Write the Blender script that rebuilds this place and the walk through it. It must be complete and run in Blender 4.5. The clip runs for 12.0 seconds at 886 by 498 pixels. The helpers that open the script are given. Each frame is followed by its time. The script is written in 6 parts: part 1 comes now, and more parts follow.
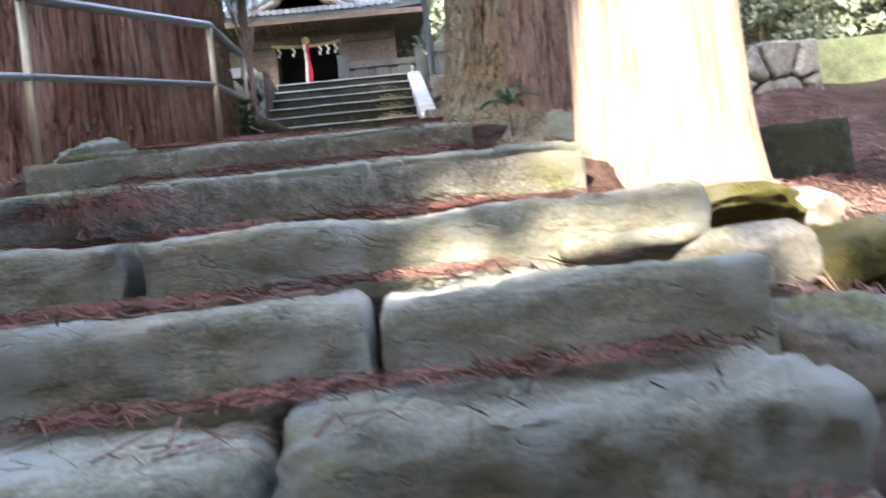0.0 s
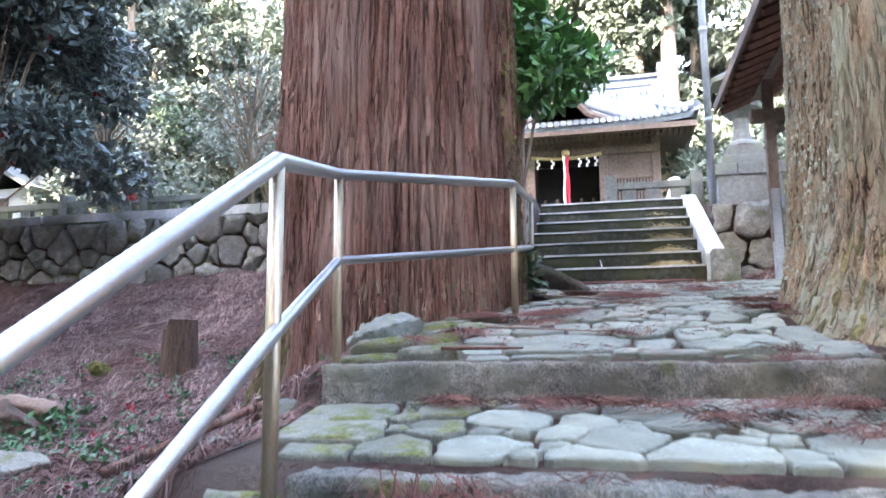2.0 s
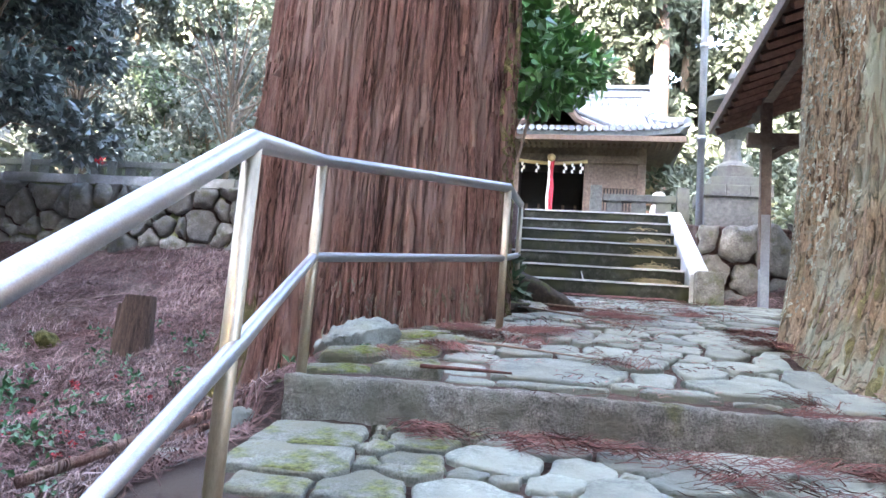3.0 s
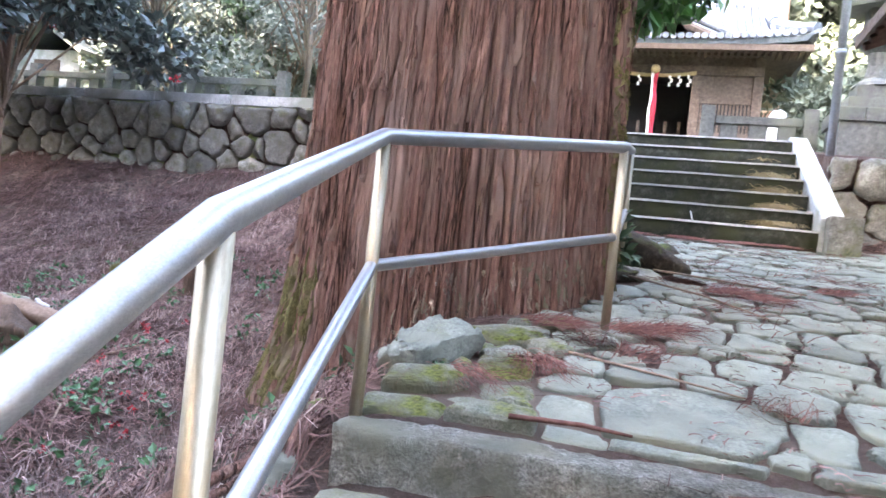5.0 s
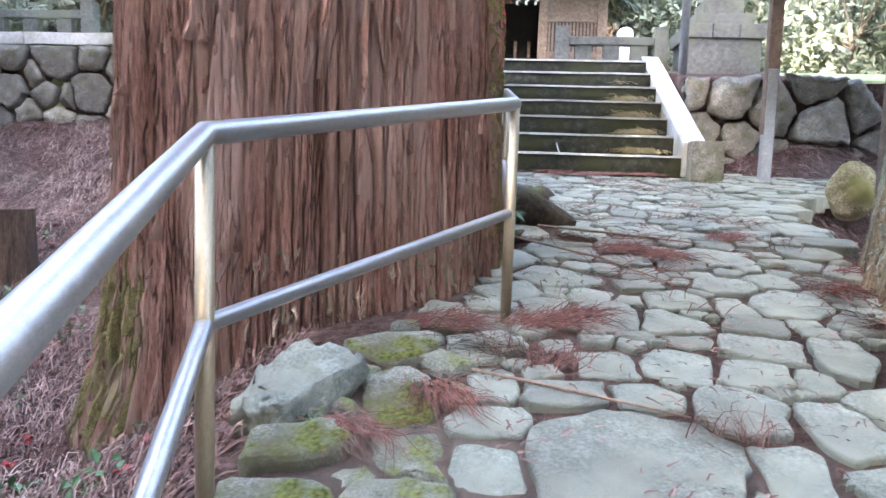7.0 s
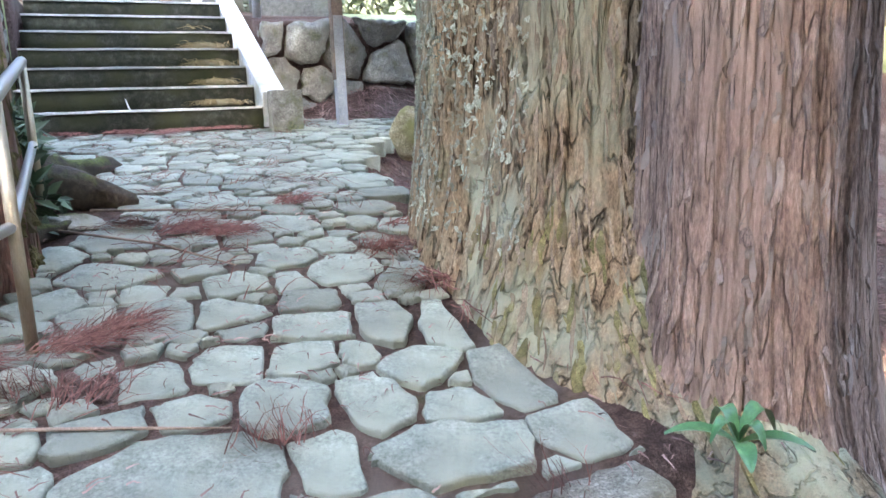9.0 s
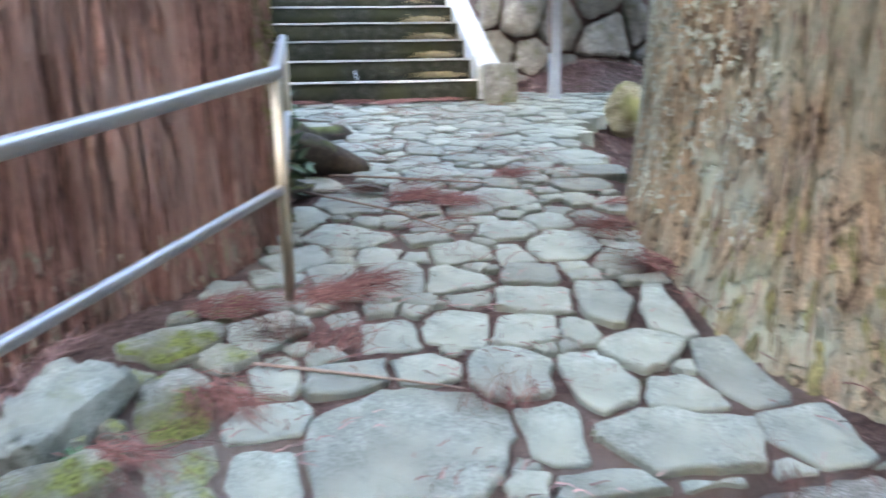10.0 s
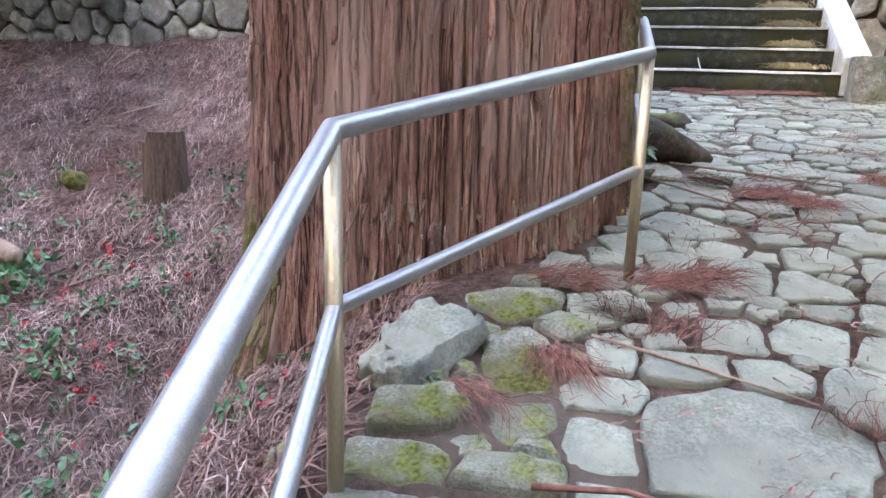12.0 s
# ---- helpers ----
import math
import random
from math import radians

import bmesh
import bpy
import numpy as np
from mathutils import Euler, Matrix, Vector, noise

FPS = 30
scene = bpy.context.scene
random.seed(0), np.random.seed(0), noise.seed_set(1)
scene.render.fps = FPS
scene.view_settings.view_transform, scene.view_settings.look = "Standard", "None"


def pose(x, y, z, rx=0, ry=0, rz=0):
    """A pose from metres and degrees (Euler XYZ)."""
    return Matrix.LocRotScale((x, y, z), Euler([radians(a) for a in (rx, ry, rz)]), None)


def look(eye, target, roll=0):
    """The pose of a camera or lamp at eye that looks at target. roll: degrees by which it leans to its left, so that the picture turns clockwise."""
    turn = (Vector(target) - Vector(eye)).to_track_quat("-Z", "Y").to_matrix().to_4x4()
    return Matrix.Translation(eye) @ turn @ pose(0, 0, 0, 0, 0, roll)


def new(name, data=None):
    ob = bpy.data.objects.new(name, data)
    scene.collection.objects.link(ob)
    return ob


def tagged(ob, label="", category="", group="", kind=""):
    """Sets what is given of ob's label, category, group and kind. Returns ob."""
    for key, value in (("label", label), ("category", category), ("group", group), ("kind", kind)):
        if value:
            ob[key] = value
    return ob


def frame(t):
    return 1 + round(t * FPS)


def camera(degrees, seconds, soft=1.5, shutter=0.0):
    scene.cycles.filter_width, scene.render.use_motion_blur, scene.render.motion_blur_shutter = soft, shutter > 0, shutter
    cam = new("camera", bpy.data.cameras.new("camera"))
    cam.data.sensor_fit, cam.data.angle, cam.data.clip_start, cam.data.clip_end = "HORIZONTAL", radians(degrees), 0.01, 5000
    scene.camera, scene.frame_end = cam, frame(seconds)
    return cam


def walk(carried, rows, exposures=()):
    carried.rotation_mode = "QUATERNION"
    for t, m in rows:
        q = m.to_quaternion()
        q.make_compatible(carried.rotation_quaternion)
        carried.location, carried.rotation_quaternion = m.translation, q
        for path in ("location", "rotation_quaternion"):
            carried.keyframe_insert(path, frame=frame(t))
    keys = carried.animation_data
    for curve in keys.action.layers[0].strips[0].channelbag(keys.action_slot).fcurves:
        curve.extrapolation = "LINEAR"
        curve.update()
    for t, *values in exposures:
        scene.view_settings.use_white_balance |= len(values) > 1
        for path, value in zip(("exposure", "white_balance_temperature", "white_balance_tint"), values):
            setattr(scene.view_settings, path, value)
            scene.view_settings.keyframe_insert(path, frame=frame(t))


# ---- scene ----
cam = camera(63.5, 12.0, shutter=0.35)

PATH = [
    (0, (0.664, -3.654, 0.37), (0.8, -1.658, 0.361), -6.4),
    (0.5, (0.496, -3.453, 0.564), (0.451, -1.455, 0.624), -1.1),
    (1, (0.455, -3.304, 0.706), (0.168, -1.327, 0.789), 0.7),
    (1.5, (0.342, -3.171, 0.822), (-0.2, -1.253, 0.987), 0.1),
    (2, (0.166, -2.952, 1.052), (-0.303, -1.028, 1.332), -0.4),
    (2.5, (0.092, -2.786, 1.126), (-0.324, -0.852, 1.422), 2.9),
    (4.5, (-0.196, -2.155, 1.436), (-0.576, -0.191, 1.472), 5.5),
    (5, (-0.2, -1.947, 1.574), (-0.804, -0.041, 1.551), 6.1),
    (5.5, (-0.309, -1.785, 1.574), (-0.955, 0.106, 1.502), 4.9),
    (6, (-0.378, -1.668, 1.734), (-0.895, 0.250, 1.507), 2.9),
    (6.5, (-0.438, -1.413, 1.760), (-0.754, 0.553, 1.572), 2.3),
    (8.5, (-0.195, -1.260, 2.037), (0.216, 0.663, 1.675), -0.9),
    (9, (-0.088, -1.236, 2.010), (0.691, 0.564, 1.622), -2.1),
    (9.5, (-0.129, -1.224, 1.995), (0.621, 0.575, 1.544), -1.9),
    (10, (-0.235, -1.256, 2.045), (0.035, 0.673, 1.596), -1.3),
    (10.5, (-0.385, -1.278, 2.038), (-0.455, 0.673, 1.601), 0.4),
    (11, (-0.425, -1.306, 2.033), (-0.757, 0.611, 1.570), 0.2),
    (11.5, (-0.424, -1.311, 2.025), (-0.910, 0.566, 1.530), 1.2),
    (12, (-0.424, -1.307, 2.021), (-0.951, 0.560, 1.534), 1.6),
]
walk(cam, [(t, look(eye, target, roll)) for t, eye, target, roll in PATH], exposures=[(0.0, 4.1, 7200, 15), (0.5, 3.98, 7200, 15), (1.5, 4.75, 6900, 15), (2.5, 4.88, 6800, 16), (5.0, 4.98, 7250, 16), (7.0, 4.96, 7350, 15), (9.5, 4.97, 6950, 10), (11.0, 4.96, 7450, 14), (12.0, 4.96, 7700, 16)])

# ---- light ----
world = bpy.data.worlds.new("sky")
scene.world = world
world.use_nodes = True
wn = world.node_tree.nodes
sky = wn.new("ShaderNodeTexSky")
sky.sky_type = "NISHITA"
sky.sun_disc = False
SUN_TO = Vector((-0.35, -0.80, 0.60)).normalized()
sky.sun_elevation = math.asin(SUN_TO.z)
sky.sun_rotation = math.atan2(SUN_TO.x, SUN_TO.y)
sky.air_density, sky.dust_density = 1.0, 2.5
wn["Background"].inputs["Strength"].default_value = 0.15
world.node_tree.links.new(sky.outputs[0], wn["Background"].inputs["Color"])
sun_data = bpy.data.lights.new("sun", "SUN")
sun_data.energy, sun_data.angle, sun_data.color = 1.9, radians(0.6), (1.0, 0.93, 0.82)
sun = new("sun", sun_data)
sun.matrix_world = look(SUN_TO * 60, (0, 0, 0))


# ---- materials ----
def mat(name, cols, size=8.0, stretch=(1, 1, 1), rough=0.8, bump=0.3, depth=0.01, metal=0.0, patch=None, patch_size=1.5, moss=None, moss_at=0.55, moss_size=2.5, vary=0.0, top_moss=False, detail=8.0, gloss=0.5, stain=0.35, grit=0.25, fissure=None, island=0.0, streak=False):
    m = bpy.data.materials.new(name)
    m.use_nodes = True
    nt = m.node_tree
    n, link = nt.nodes, nt.links.new
    b = n["Principled BSDF"]
    geo = n.new("ShaderNodeTexCoord")
    mp = n.new("ShaderNodeMapping")
    mp.inputs["Scale"].default_value = stretch
    link(geo.outputs["Object"], mp.inputs["Vector"])
    info = n.new("ShaderNodeObjectInfo")
    shift = n.new("ShaderNodeMath")
    shift.operation = "MULTIPLY"
    shift.inputs[1].default_value = 40.0
    link(info.outputs["Random"], shift.inputs[0])
    fine = n.new("ShaderNodeTexNoise")
    fine.noise_dimensions = "4D"
    fine.inputs["Scale"].default_value, fine.inputs["Detail"].default_value, fine.inputs["Roughness"].default_value = size, detail, 0.65
    link(mp.outputs[0], fine.inputs["Vector"])
    link(shift.outputs[0], fine.inputs["W"])
    ramp = n.new("ShaderNodeValToRGB")
    while len(ramp.color_ramp.elements) < len(cols):
        ramp.color_ramp.elements.new(0.5)
    for i, c in enumerate(cols):
        e = ramp.color_ramp.elements[i]
        e.position = 0.28 + 0.46 * i / max(1, len(cols) - 1)
        e.color = (*c, 1)
    link(fine.outputs["Fac"], ramp.inputs["Fac"])
    colour = ramp.outputs["Color"]

    def mix(a, bcol, fac, kind="MIX"):
        x = n.new("ShaderNodeMix")
        x.data_type, x.blend_type = "RGBA", kind
        link(a, x.inputs["A"])
        if isinstance(bcol, tuple):
            x.inputs["B"].default_value = (*bcol, 1)
        else:
            link(bcol, x.inputs["B"])
        if isinstance(fac, float):
            x.inputs["Factor"].default_value = fac
        else:
            link(fac, x.inputs["Factor"])
        return x.outputs["Result"]

    def spread(scale, lo, hi, seed):
        t = n.new("ShaderNodeTexNoise")
        t.noise_dimensions = "4D"
        t.inputs["Scale"].default_value, t.inputs["Detail"].default_value, t.inputs["W"].default_value = scale, 5.0, seed
        link(mp.outputs[0] if streak else geo.outputs["Object"], t.inputs["Vector"])
        r = n.new("ShaderNodeMapRange")
        r.inputs["From Min"].default_value, r.inputs["From Max"].default_value = lo, hi
        link(t.outputs["Fac"], r.inputs["Value"])
        return r.outputs["Result"]

    def scaled(value, k):
        h = n.new("ShaderNodeHueSaturation")
        link(value, h.inputs["Value"])
        link(k, h.inputs["Color"])
        return h.outputs["Color"]

    def ranged(src, a, b_, lo=0.0, hi=1.0):
        r = n.new("ShaderNodeMapRange")
        r.inputs["From Min"].default_value, r.inputs["From Max"].default_value = lo, hi
        r.inputs["To Min"].default_value, r.inputs["To Max"].default_value = a, b_
        link(src, r.inputs["Value"])
        return r.outputs["Result"]

    height = fine.outputs["Fac"]
    if grit:
        gr = n.new("ShaderNodeTexNoise")
        gr.inputs["Scale"].default_value, gr.inputs["Detail"].default_value, gr.inputs["Roughness"].default_value = size * 5.5, 6.0, 0.75
        link(mp.outputs[0], gr.inputs["Vector"])
        colour = scaled(ranged(gr.outputs["Fac"], 1 - grit * 1.6, 1 + grit * 1.6, 0.3, 0.7), colour)
        ad = n.new("ShaderNodeMath")
        ad.operation, ad.inputs[2].default_value = "MULTIPLY_ADD", 0.0
        ad.inputs[1].default_value = 0.45
        link(gr.outputs["Fac"], ad.inputs[0])
        link(height, ad.inputs[2])
        height = ad.outputs[0]
    if fissure:
        fs, fz, dark, thin = fissure
        fm = n.new("ShaderNodeMapping")
        fm.inputs["Scale"].default_value = (1, 1, fz)
        link(geo.outputs["Object"], fm.inputs["Vector"])
        fn = n.new("ShaderNodeTexNoise")
        fn.inputs["Scale"].default_value, fn.inputs["Detail"].default_value, fn.inputs["Distortion"].default_value = fs, 3.0, 0.4
        link(fm.outputs[0], fn.inputs["Vector"])
        d0 = n.new("ShaderNodeMath")
        d0.operation, d0.inputs[1].default_value = "SUBTRACT", 0.5
        link(fn.outputs["Fac"], d0.inputs[0])
        d1 = n.new("ShaderNodeMath")
        d1.operation = "ABSOLUTE"
        link(d0.outputs[0], d1.inputs[0])
        crack = ranged(d1.outputs[0], 1 - dark, 1.0, 0.0, thin)
        colour = scaled(crack, colour)
        ad = n.new("ShaderNodeMath")
        ad.operation = "MULTIPLY_ADD"
        ad.inputs[1].default_value = 1.2
        link(crack, ad.inputs[0])
        link(height, ad.inputs[2])
        height = ad.outputs[0]
    if island:
        gi = n.new("ShaderNodeNewGeometry")
        colour = scaled(ranged(gi.outputs["Random Per Island"], 1 - island, 1 + island), colour)
    if patch:
        colour = mix(colour, patch, spread(patch_size, 0.48, 0.62, 3.3))
    if stain:
        soft = spread(patch_size * 0.6, 0.35, 0.65, 7.7)
        st = n.new("ShaderNodeMapRange")
        st.inputs["To Min"].default_value, st.inputs["To Max"].default_value = 1 - stain, 1 + stain * 0.5
        link(soft, st.inputs["Value"])
        h = n.new("ShaderNodeHueSaturation")
        link(st.outputs[0], h.inputs["Value"])
        link(colour, h.inputs["Color"])
        colour = h.outputs["Color"]
    if vary:
        v = n.new("ShaderNodeMapRange")
        v.inputs["To Min"].default_value, v.inputs["To Max"].default_value = 1 - vary, 1 + vary
        link(info.outputs["Random"], v.inputs["Value"])
        h = n.new("ShaderNodeHueSaturation")
        link(v.outputs[0], h.inputs["Value"])
        link(colour, h.inputs["Color"])
        colour = h.outputs["Color"]
    if moss:
        where = spread(moss_size, moss_at, moss_at + 0.09, 11.0)
        if top_moss:
            gn = n.new("ShaderNodeNewGeometry")
            sep = n.new("ShaderNodeSeparateXYZ")
            link(gn.outputs["Normal"], sep.inputs[0])
            up = n.new("ShaderNodeMapRange")
            up.inputs["From Min"].default_value, up.inputs["From Max"].default_value = 0.2, 0.7
            link(sep.outputs["Z"], up.inputs["Value"])
            mu = n.new("ShaderNodeMath")
            mu.operation = "MULTIPLY"
            link(up.outputs[0], mu.inputs[0])
            link(where, mu.inputs[1])
            where = mu.outputs[0]
        mossy = n.new("ShaderNodeTexNoise")
        mossy.inputs["Scale"].default_value, mossy.inputs["Detail"].default_value = 60.0, 4.0
        link(geo.outputs["Object"], mossy.inputs["Vector"])
        mr = n.new("ShaderNodeValToRGB")
        mr.color_ramp.elements[0].position, mr.color_ramp.elements[1].position = 0.35, 0.65
        mr.color_ramp.elements[0].color = (*[c * 0.55 for c in moss], 1)
        mr.color_ramp.elements[1].color = (*[c * 1.5 for c in moss], 1)
        link(mossy.outputs["Fac"], mr.inputs["Fac"])
        colour = mix(colour, mr.outputs["Color"], where)
    link(colour, b.inputs["Base Color"])
    rr = n.new("ShaderNodeMapRange")
    rr.inputs["To Min"].default_value, rr.inputs["To Max"].default_value = max(0.05, rough - 0.12), min(1.0, rough + 0.12)
    link(fine.outputs["Fac"], rr.inputs["Value"])
    link(rr.outputs[0], b.inputs["Roughness"])
    b.inputs["Metallic"].default_value = metal
    b.inputs["Specular IOR Level"].default_value = gloss
    if bump:
        bp = n.new("ShaderNodeBump")
        bp.inputs["Strength"].default_value, bp.inputs["Distance"].default_value = bump, depth
        link(height, bp.inputs["Height"])
        link(bp.outputs[0], b.inputs["Normal"])
    return m


BARK_RED = mat("cedar_bark", [(0.13, 0.066, 0.053), (0.215, 0.119, 0.095), (0.31, 0.195, 0.162)], size=26, stretch=(1, 1, 0.13), rough=0.92, bump=1.0, depth=0.02, patch=(0.28, 0.195, 0.165), patch_size=6.0, gloss=0.12, grit=0.35, fissure=(12, 0.09, 0.75, 0.036), stain=0.2, streak=True)
BARK_MOSSY = mat("lichened_cedar_bark", [(0.12, 0.083, 0.052), (0.265, 0.195, 0.125), (0.41, 0.33, 0.23)], size=20, stretch=(1, 1, 0.30), rough=0.95, bump=1.0, depth=0.035, patch=(0.34, 0.36, 0.27), patch_size=3.5, moss=(0.14, 0.142, 0.075), moss_at=0.65, moss_size=2.5, gloss=0.08, grit=0.4, fissure=(12, 0.2, 0.7, 0.035), stain=0.25, streak=True)
BARK_GREY = mat("grey_red_cedar_bark", [(0.12, 0.08, 0.064), (0.24, 0.168, 0.138), (0.36, 0.275, 0.23)], size=22, stretch=(1, 1, 0.25), rough=0.92, bump=1.0, depth=0.02, patch=(0.30, 0.225, 0.185), patch_size=5.0, gloss=0.12, grit=0.35, fissure=(14, 0.12, 0.42, 0.03), stain=0.15, streak=True)
# Smooth bark with strong sunlight put into its colour as extra paleness.
BARK_SUNLIT = mat("sun_paled_smooth_bark", [(0.17, 0.12, 0.095), (0.33, 0.25, 0.20), (0.48, 0.39, 0.33)], size=26, stretch=(1, 1, 0.08), rough=0.9, bump=0.7, depth=0.012, patch=(0.38, 0.29, 0.22), patch_size=5.0, gloss=0.12, grit=0.2, fissure=(16, 0.07, 0.4, 0.02), streak=True)
FLAKE_RED = mat("peeling_red_bark", [(0.12, 0.066, 0.052), (0.235, 0.138, 0.11), (0.34, 0.225, 0.19)], size=30, stretch=(1, 1, 0.08), rough=0.95, bump=0.9, depth=0.012, patch=(0.27, 0.19, 0.16), patch_size=6.0, gloss=0.1, grit=0.3, island=0.2, fissure=(30, 0.05, 0.5, 0.03))
FLAKE_PALE = mat("frayed_pale_bark", [(0.14, 0.105, 0.08), (0.235, 0.18, 0.145), (0.36, 0.30, 0.255)], size=30, stretch=(1, 1, 0.2), rough=0.95, bump=0.9, depth=0.012, patch=(0.24, 0.24, 0.17), patch_size=6.0, gloss=0.1, grit=0.45, island=0.3)
FLAKE_MOSS = mat("mossy_bark_flakes", [(0.085, 0.078, 0.035), (0.155, 0.142, 0.065), (0.245, 0.222, 0.11)], size=40, rough=0.97, bump=0.9, depth=0.012, patch=(0.20, 0.16, 0.11), patch_size=9.0, gloss=0.08, grit=0.5, island=0.35)
FLAKE_LICHEN = mat("pale_lichen_crust", [(0.17, 0.175, 0.13), (0.32, 0.335, 0.265), (0.48, 0.50, 0.42)], size=40, rough=0.97, bump=0.9, depth=0.012, patch=(0.24, 0.20, 0.14), patch_size=7.0, gloss=0.08, grit=0.5, island=0.3)
FLAKE_BROWN = mat("brown_bark_flakes", [(0.11, 0.082, 0.058), (0.215, 0.165, 0.118), (0.31, 0.25, 0.19)], size=34, stretch=(1, 1, 0.2), rough=0.96, bump=0.9, depth=0.012, patch=(0.23, 0.225, 0.16), patch_size=5.0, gloss=0.08, grit=0.4, island=0.2)
FLAKE_GREY = mat("grey_bark_flakes", [(0.12, 0.088, 0.074), (0.215, 0.163, 0.14), (0.32, 0.26, 0.23)], size=34, stretch=(1, 1, 0.15), rough=0.95, bump=0.9, depth=0.01, patch=(0.27, 0.225, 0.2), patch_size=6.0, gloss=0.1, grit=0.4, island=0.2)
BARK_FAR = mat("forest_bark", [(0.10, 0.075, 0.055), (0.25, 0.20, 0.15)], size=9, stretch=(1, 1, 0.15), rough=0.95, bump=0)
STONE_STEP = mat("mossy_sandstone", [(0.11, 0.115, 0.085), (0.20, 0.20, 0.155), (0.31, 0.30, 0.25)], size=14, stretch=(1, 1, 2.6), rough=0.9, bump=0.9, depth=0.02, patch=(0.27, 0.285, 0.265), patch_size=4.0, moss=(0.13, 0.13, 0.06), moss_at=0.6, vary=0.08, grit=0.32, fissure=(4, 4.5, 0.28, 0.012))
GRANITE = mat("weathered_granite", [(0.12, 0.118, 0.095), (0.26, 0.255, 0.222), (0.46, 0.45, 0.41)], size=20, rough=0.92, bump=1.0, depth=0.05, patch=(0.22, 0.22, 0.17), patch_size=4.0, moss=(0.13, 0.14, 0.05), moss_at=0.6, vary=0.05, grit=0.5, gloss=0.3)
PAVE = mat("greenish_paving_stone", [(0.11, 0.124, 0.103), (0.185, 0.204, 0.172), (0.27, 0.292, 0.252)], size=14, rough=0.74, bump=0.9, depth=0.02, patch=(0.21, 0.226, 0.185), patch_size=5.0, moss=(0.12, 0.13, 0.045), moss_at=0.66, vary=0.26, grit=0.28, gloss=0.45)
PAVE_MOSS = mat("mossy_paving_stone", [(0.12, 0.13, 0.105), (0.19, 0.20, 0.165), (0.28, 0.285, 0.25)], size=22, rough=0.92, bump=0.8, depth=0.02, patch=(0.17, 0.17, 0.12), moss=(0.11, 0.122, 0.038), moss_at=0.49, moss_size=5.0, top_moss=True, vary=0.2, grit=0.3, gloss=0.3)
MOSSY_STONE = mat("stone_with_bright_moss", [(0.12, 0.125, 0.10), (0.225, 0.23, 0.195), (0.34, 0.34, 0.30)], size=20, rough=0.95, bump=1.0, depth=0.03, patch=(0.16, 0.155, 0.10), patch_size=5.0, moss=(0.115, 0.13, 0.035), moss_at=0.47, moss_size=5.0, top_moss=True, grit=0.4, gloss=0.15)
ROCK = mat("fieldstone", [(0.14, 0.138, 0.12), (0.28, 0.275, 0.24), (0.44, 0.43, 0.39)], size=10, rough=0.93, bump=0.9, depth=0.03, patch=(0.30, 0.29, 0.23), patch_size=3.5, moss=(0.13, 0.13, 0.045), moss_at=0.6, vary=0.38, grit=0.3)
WALL_ROCK = mat("mossy_wall_stone", [(0.12, 0.118, 0.105), (0.25, 0.245, 0.222), (0.41, 0.405, 0.37)], size=10, rough=0.93, bump=0.9, depth=0.03, patch=(0.21, 0.20, 0.165), patch_size=3.5, moss=(0.10, 0.10, 0.04), moss_at=0.62, vary=0.42, grit=0.35)
CONCRETE = mat("pale_concrete", [(0.42, 0.43, 0.43), (0.60, 0.61, 0.61), (0.70, 0.71, 0.71)], size=20, rough=0.85, bump=0.25, patch=(0.36, 0.37, 0.32), patch_size=2.0, stain=0.2)
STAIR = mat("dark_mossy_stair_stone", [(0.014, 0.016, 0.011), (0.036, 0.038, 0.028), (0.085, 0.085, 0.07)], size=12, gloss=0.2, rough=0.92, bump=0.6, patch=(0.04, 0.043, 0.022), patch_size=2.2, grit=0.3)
NOSING = mat("pale_stair_edge", [(0.42, 0.42, 0.40), (0.56, 0.56, 0.55), (0.66, 0.66, 0.65)], size=14, rough=0.85, bump=0.4)
STEEL = mat("stainless_steel", [(0.37, 0.37, 0.378), (0.43, 0.43, 0.438), (0.49, 0.49, 0.495)], size=60, rough=0.44, bump=0.06, depth=0.002, metal=1.0, stain=0.2, grit=0.12)
# Steel of the posts, with a warm reflection put into its tan colour.
STEEL_TAN = mat("warm_tinted_steel", [(0.38, 0.32, 0.225), (0.46, 0.395, 0.29), (0.52, 0.46, 0.37)], size=50, stretch=(1, 1, 0.2), rough=0.52, bump=0.05, depth=0.002, metal=1.0, stain=0.2, grit=0.1)
GALV = mat("galvanised_pipe", [(0.26, 0.29, 0.32), (0.38, 0.41, 0.45)], size=30, rough=0.5, bump=0.1, metal=0.5)
SOIL = mat("leaf_litter_soil", [(0.045, 0.03, 0.025), (0.11, 0.07, 0.06), (0.20, 0.14, 0.125)], size=26, rough=0.97, bump=1.0, depth=0.06, patch=(0.17, 0.135, 0.115), patch_size=1.3, moss=(0.075, 0.085, 0.04), moss_at=0.64, gloss=0.08, grit=0.4)
NEEDLE = mat("dry_cedar_needles", [(0.07, 0.032, 0.027), (0.14, 0.066, 0.055), (0.235, 0.13, 0.11)], size=30, rough=0.9, bump=0, gloss=0.12, vary=0.1, island=0.5, grit=0)
NEEDLE_DULL = mat("old_cedar_litter", [(0.09, 0.05, 0.046), (0.22, 0.14, 0.128), (0.42, 0.31, 0.285)], size=3, patch=(0.15, 0.085, 0.075), patch_size=1.1, rough=0.95, bump=0, gloss=0.1, island=0.7, grit=0)
NEEDLE_PALE = mat("bleached_cedar_needles", [(0.13, 0.088, 0.084), (0.26, 0.19, 0.178), (0.42, 0.335, 0.315)], size=3, rough=0.95, bump=0, gloss=0.1, island=0.6, grit=0)
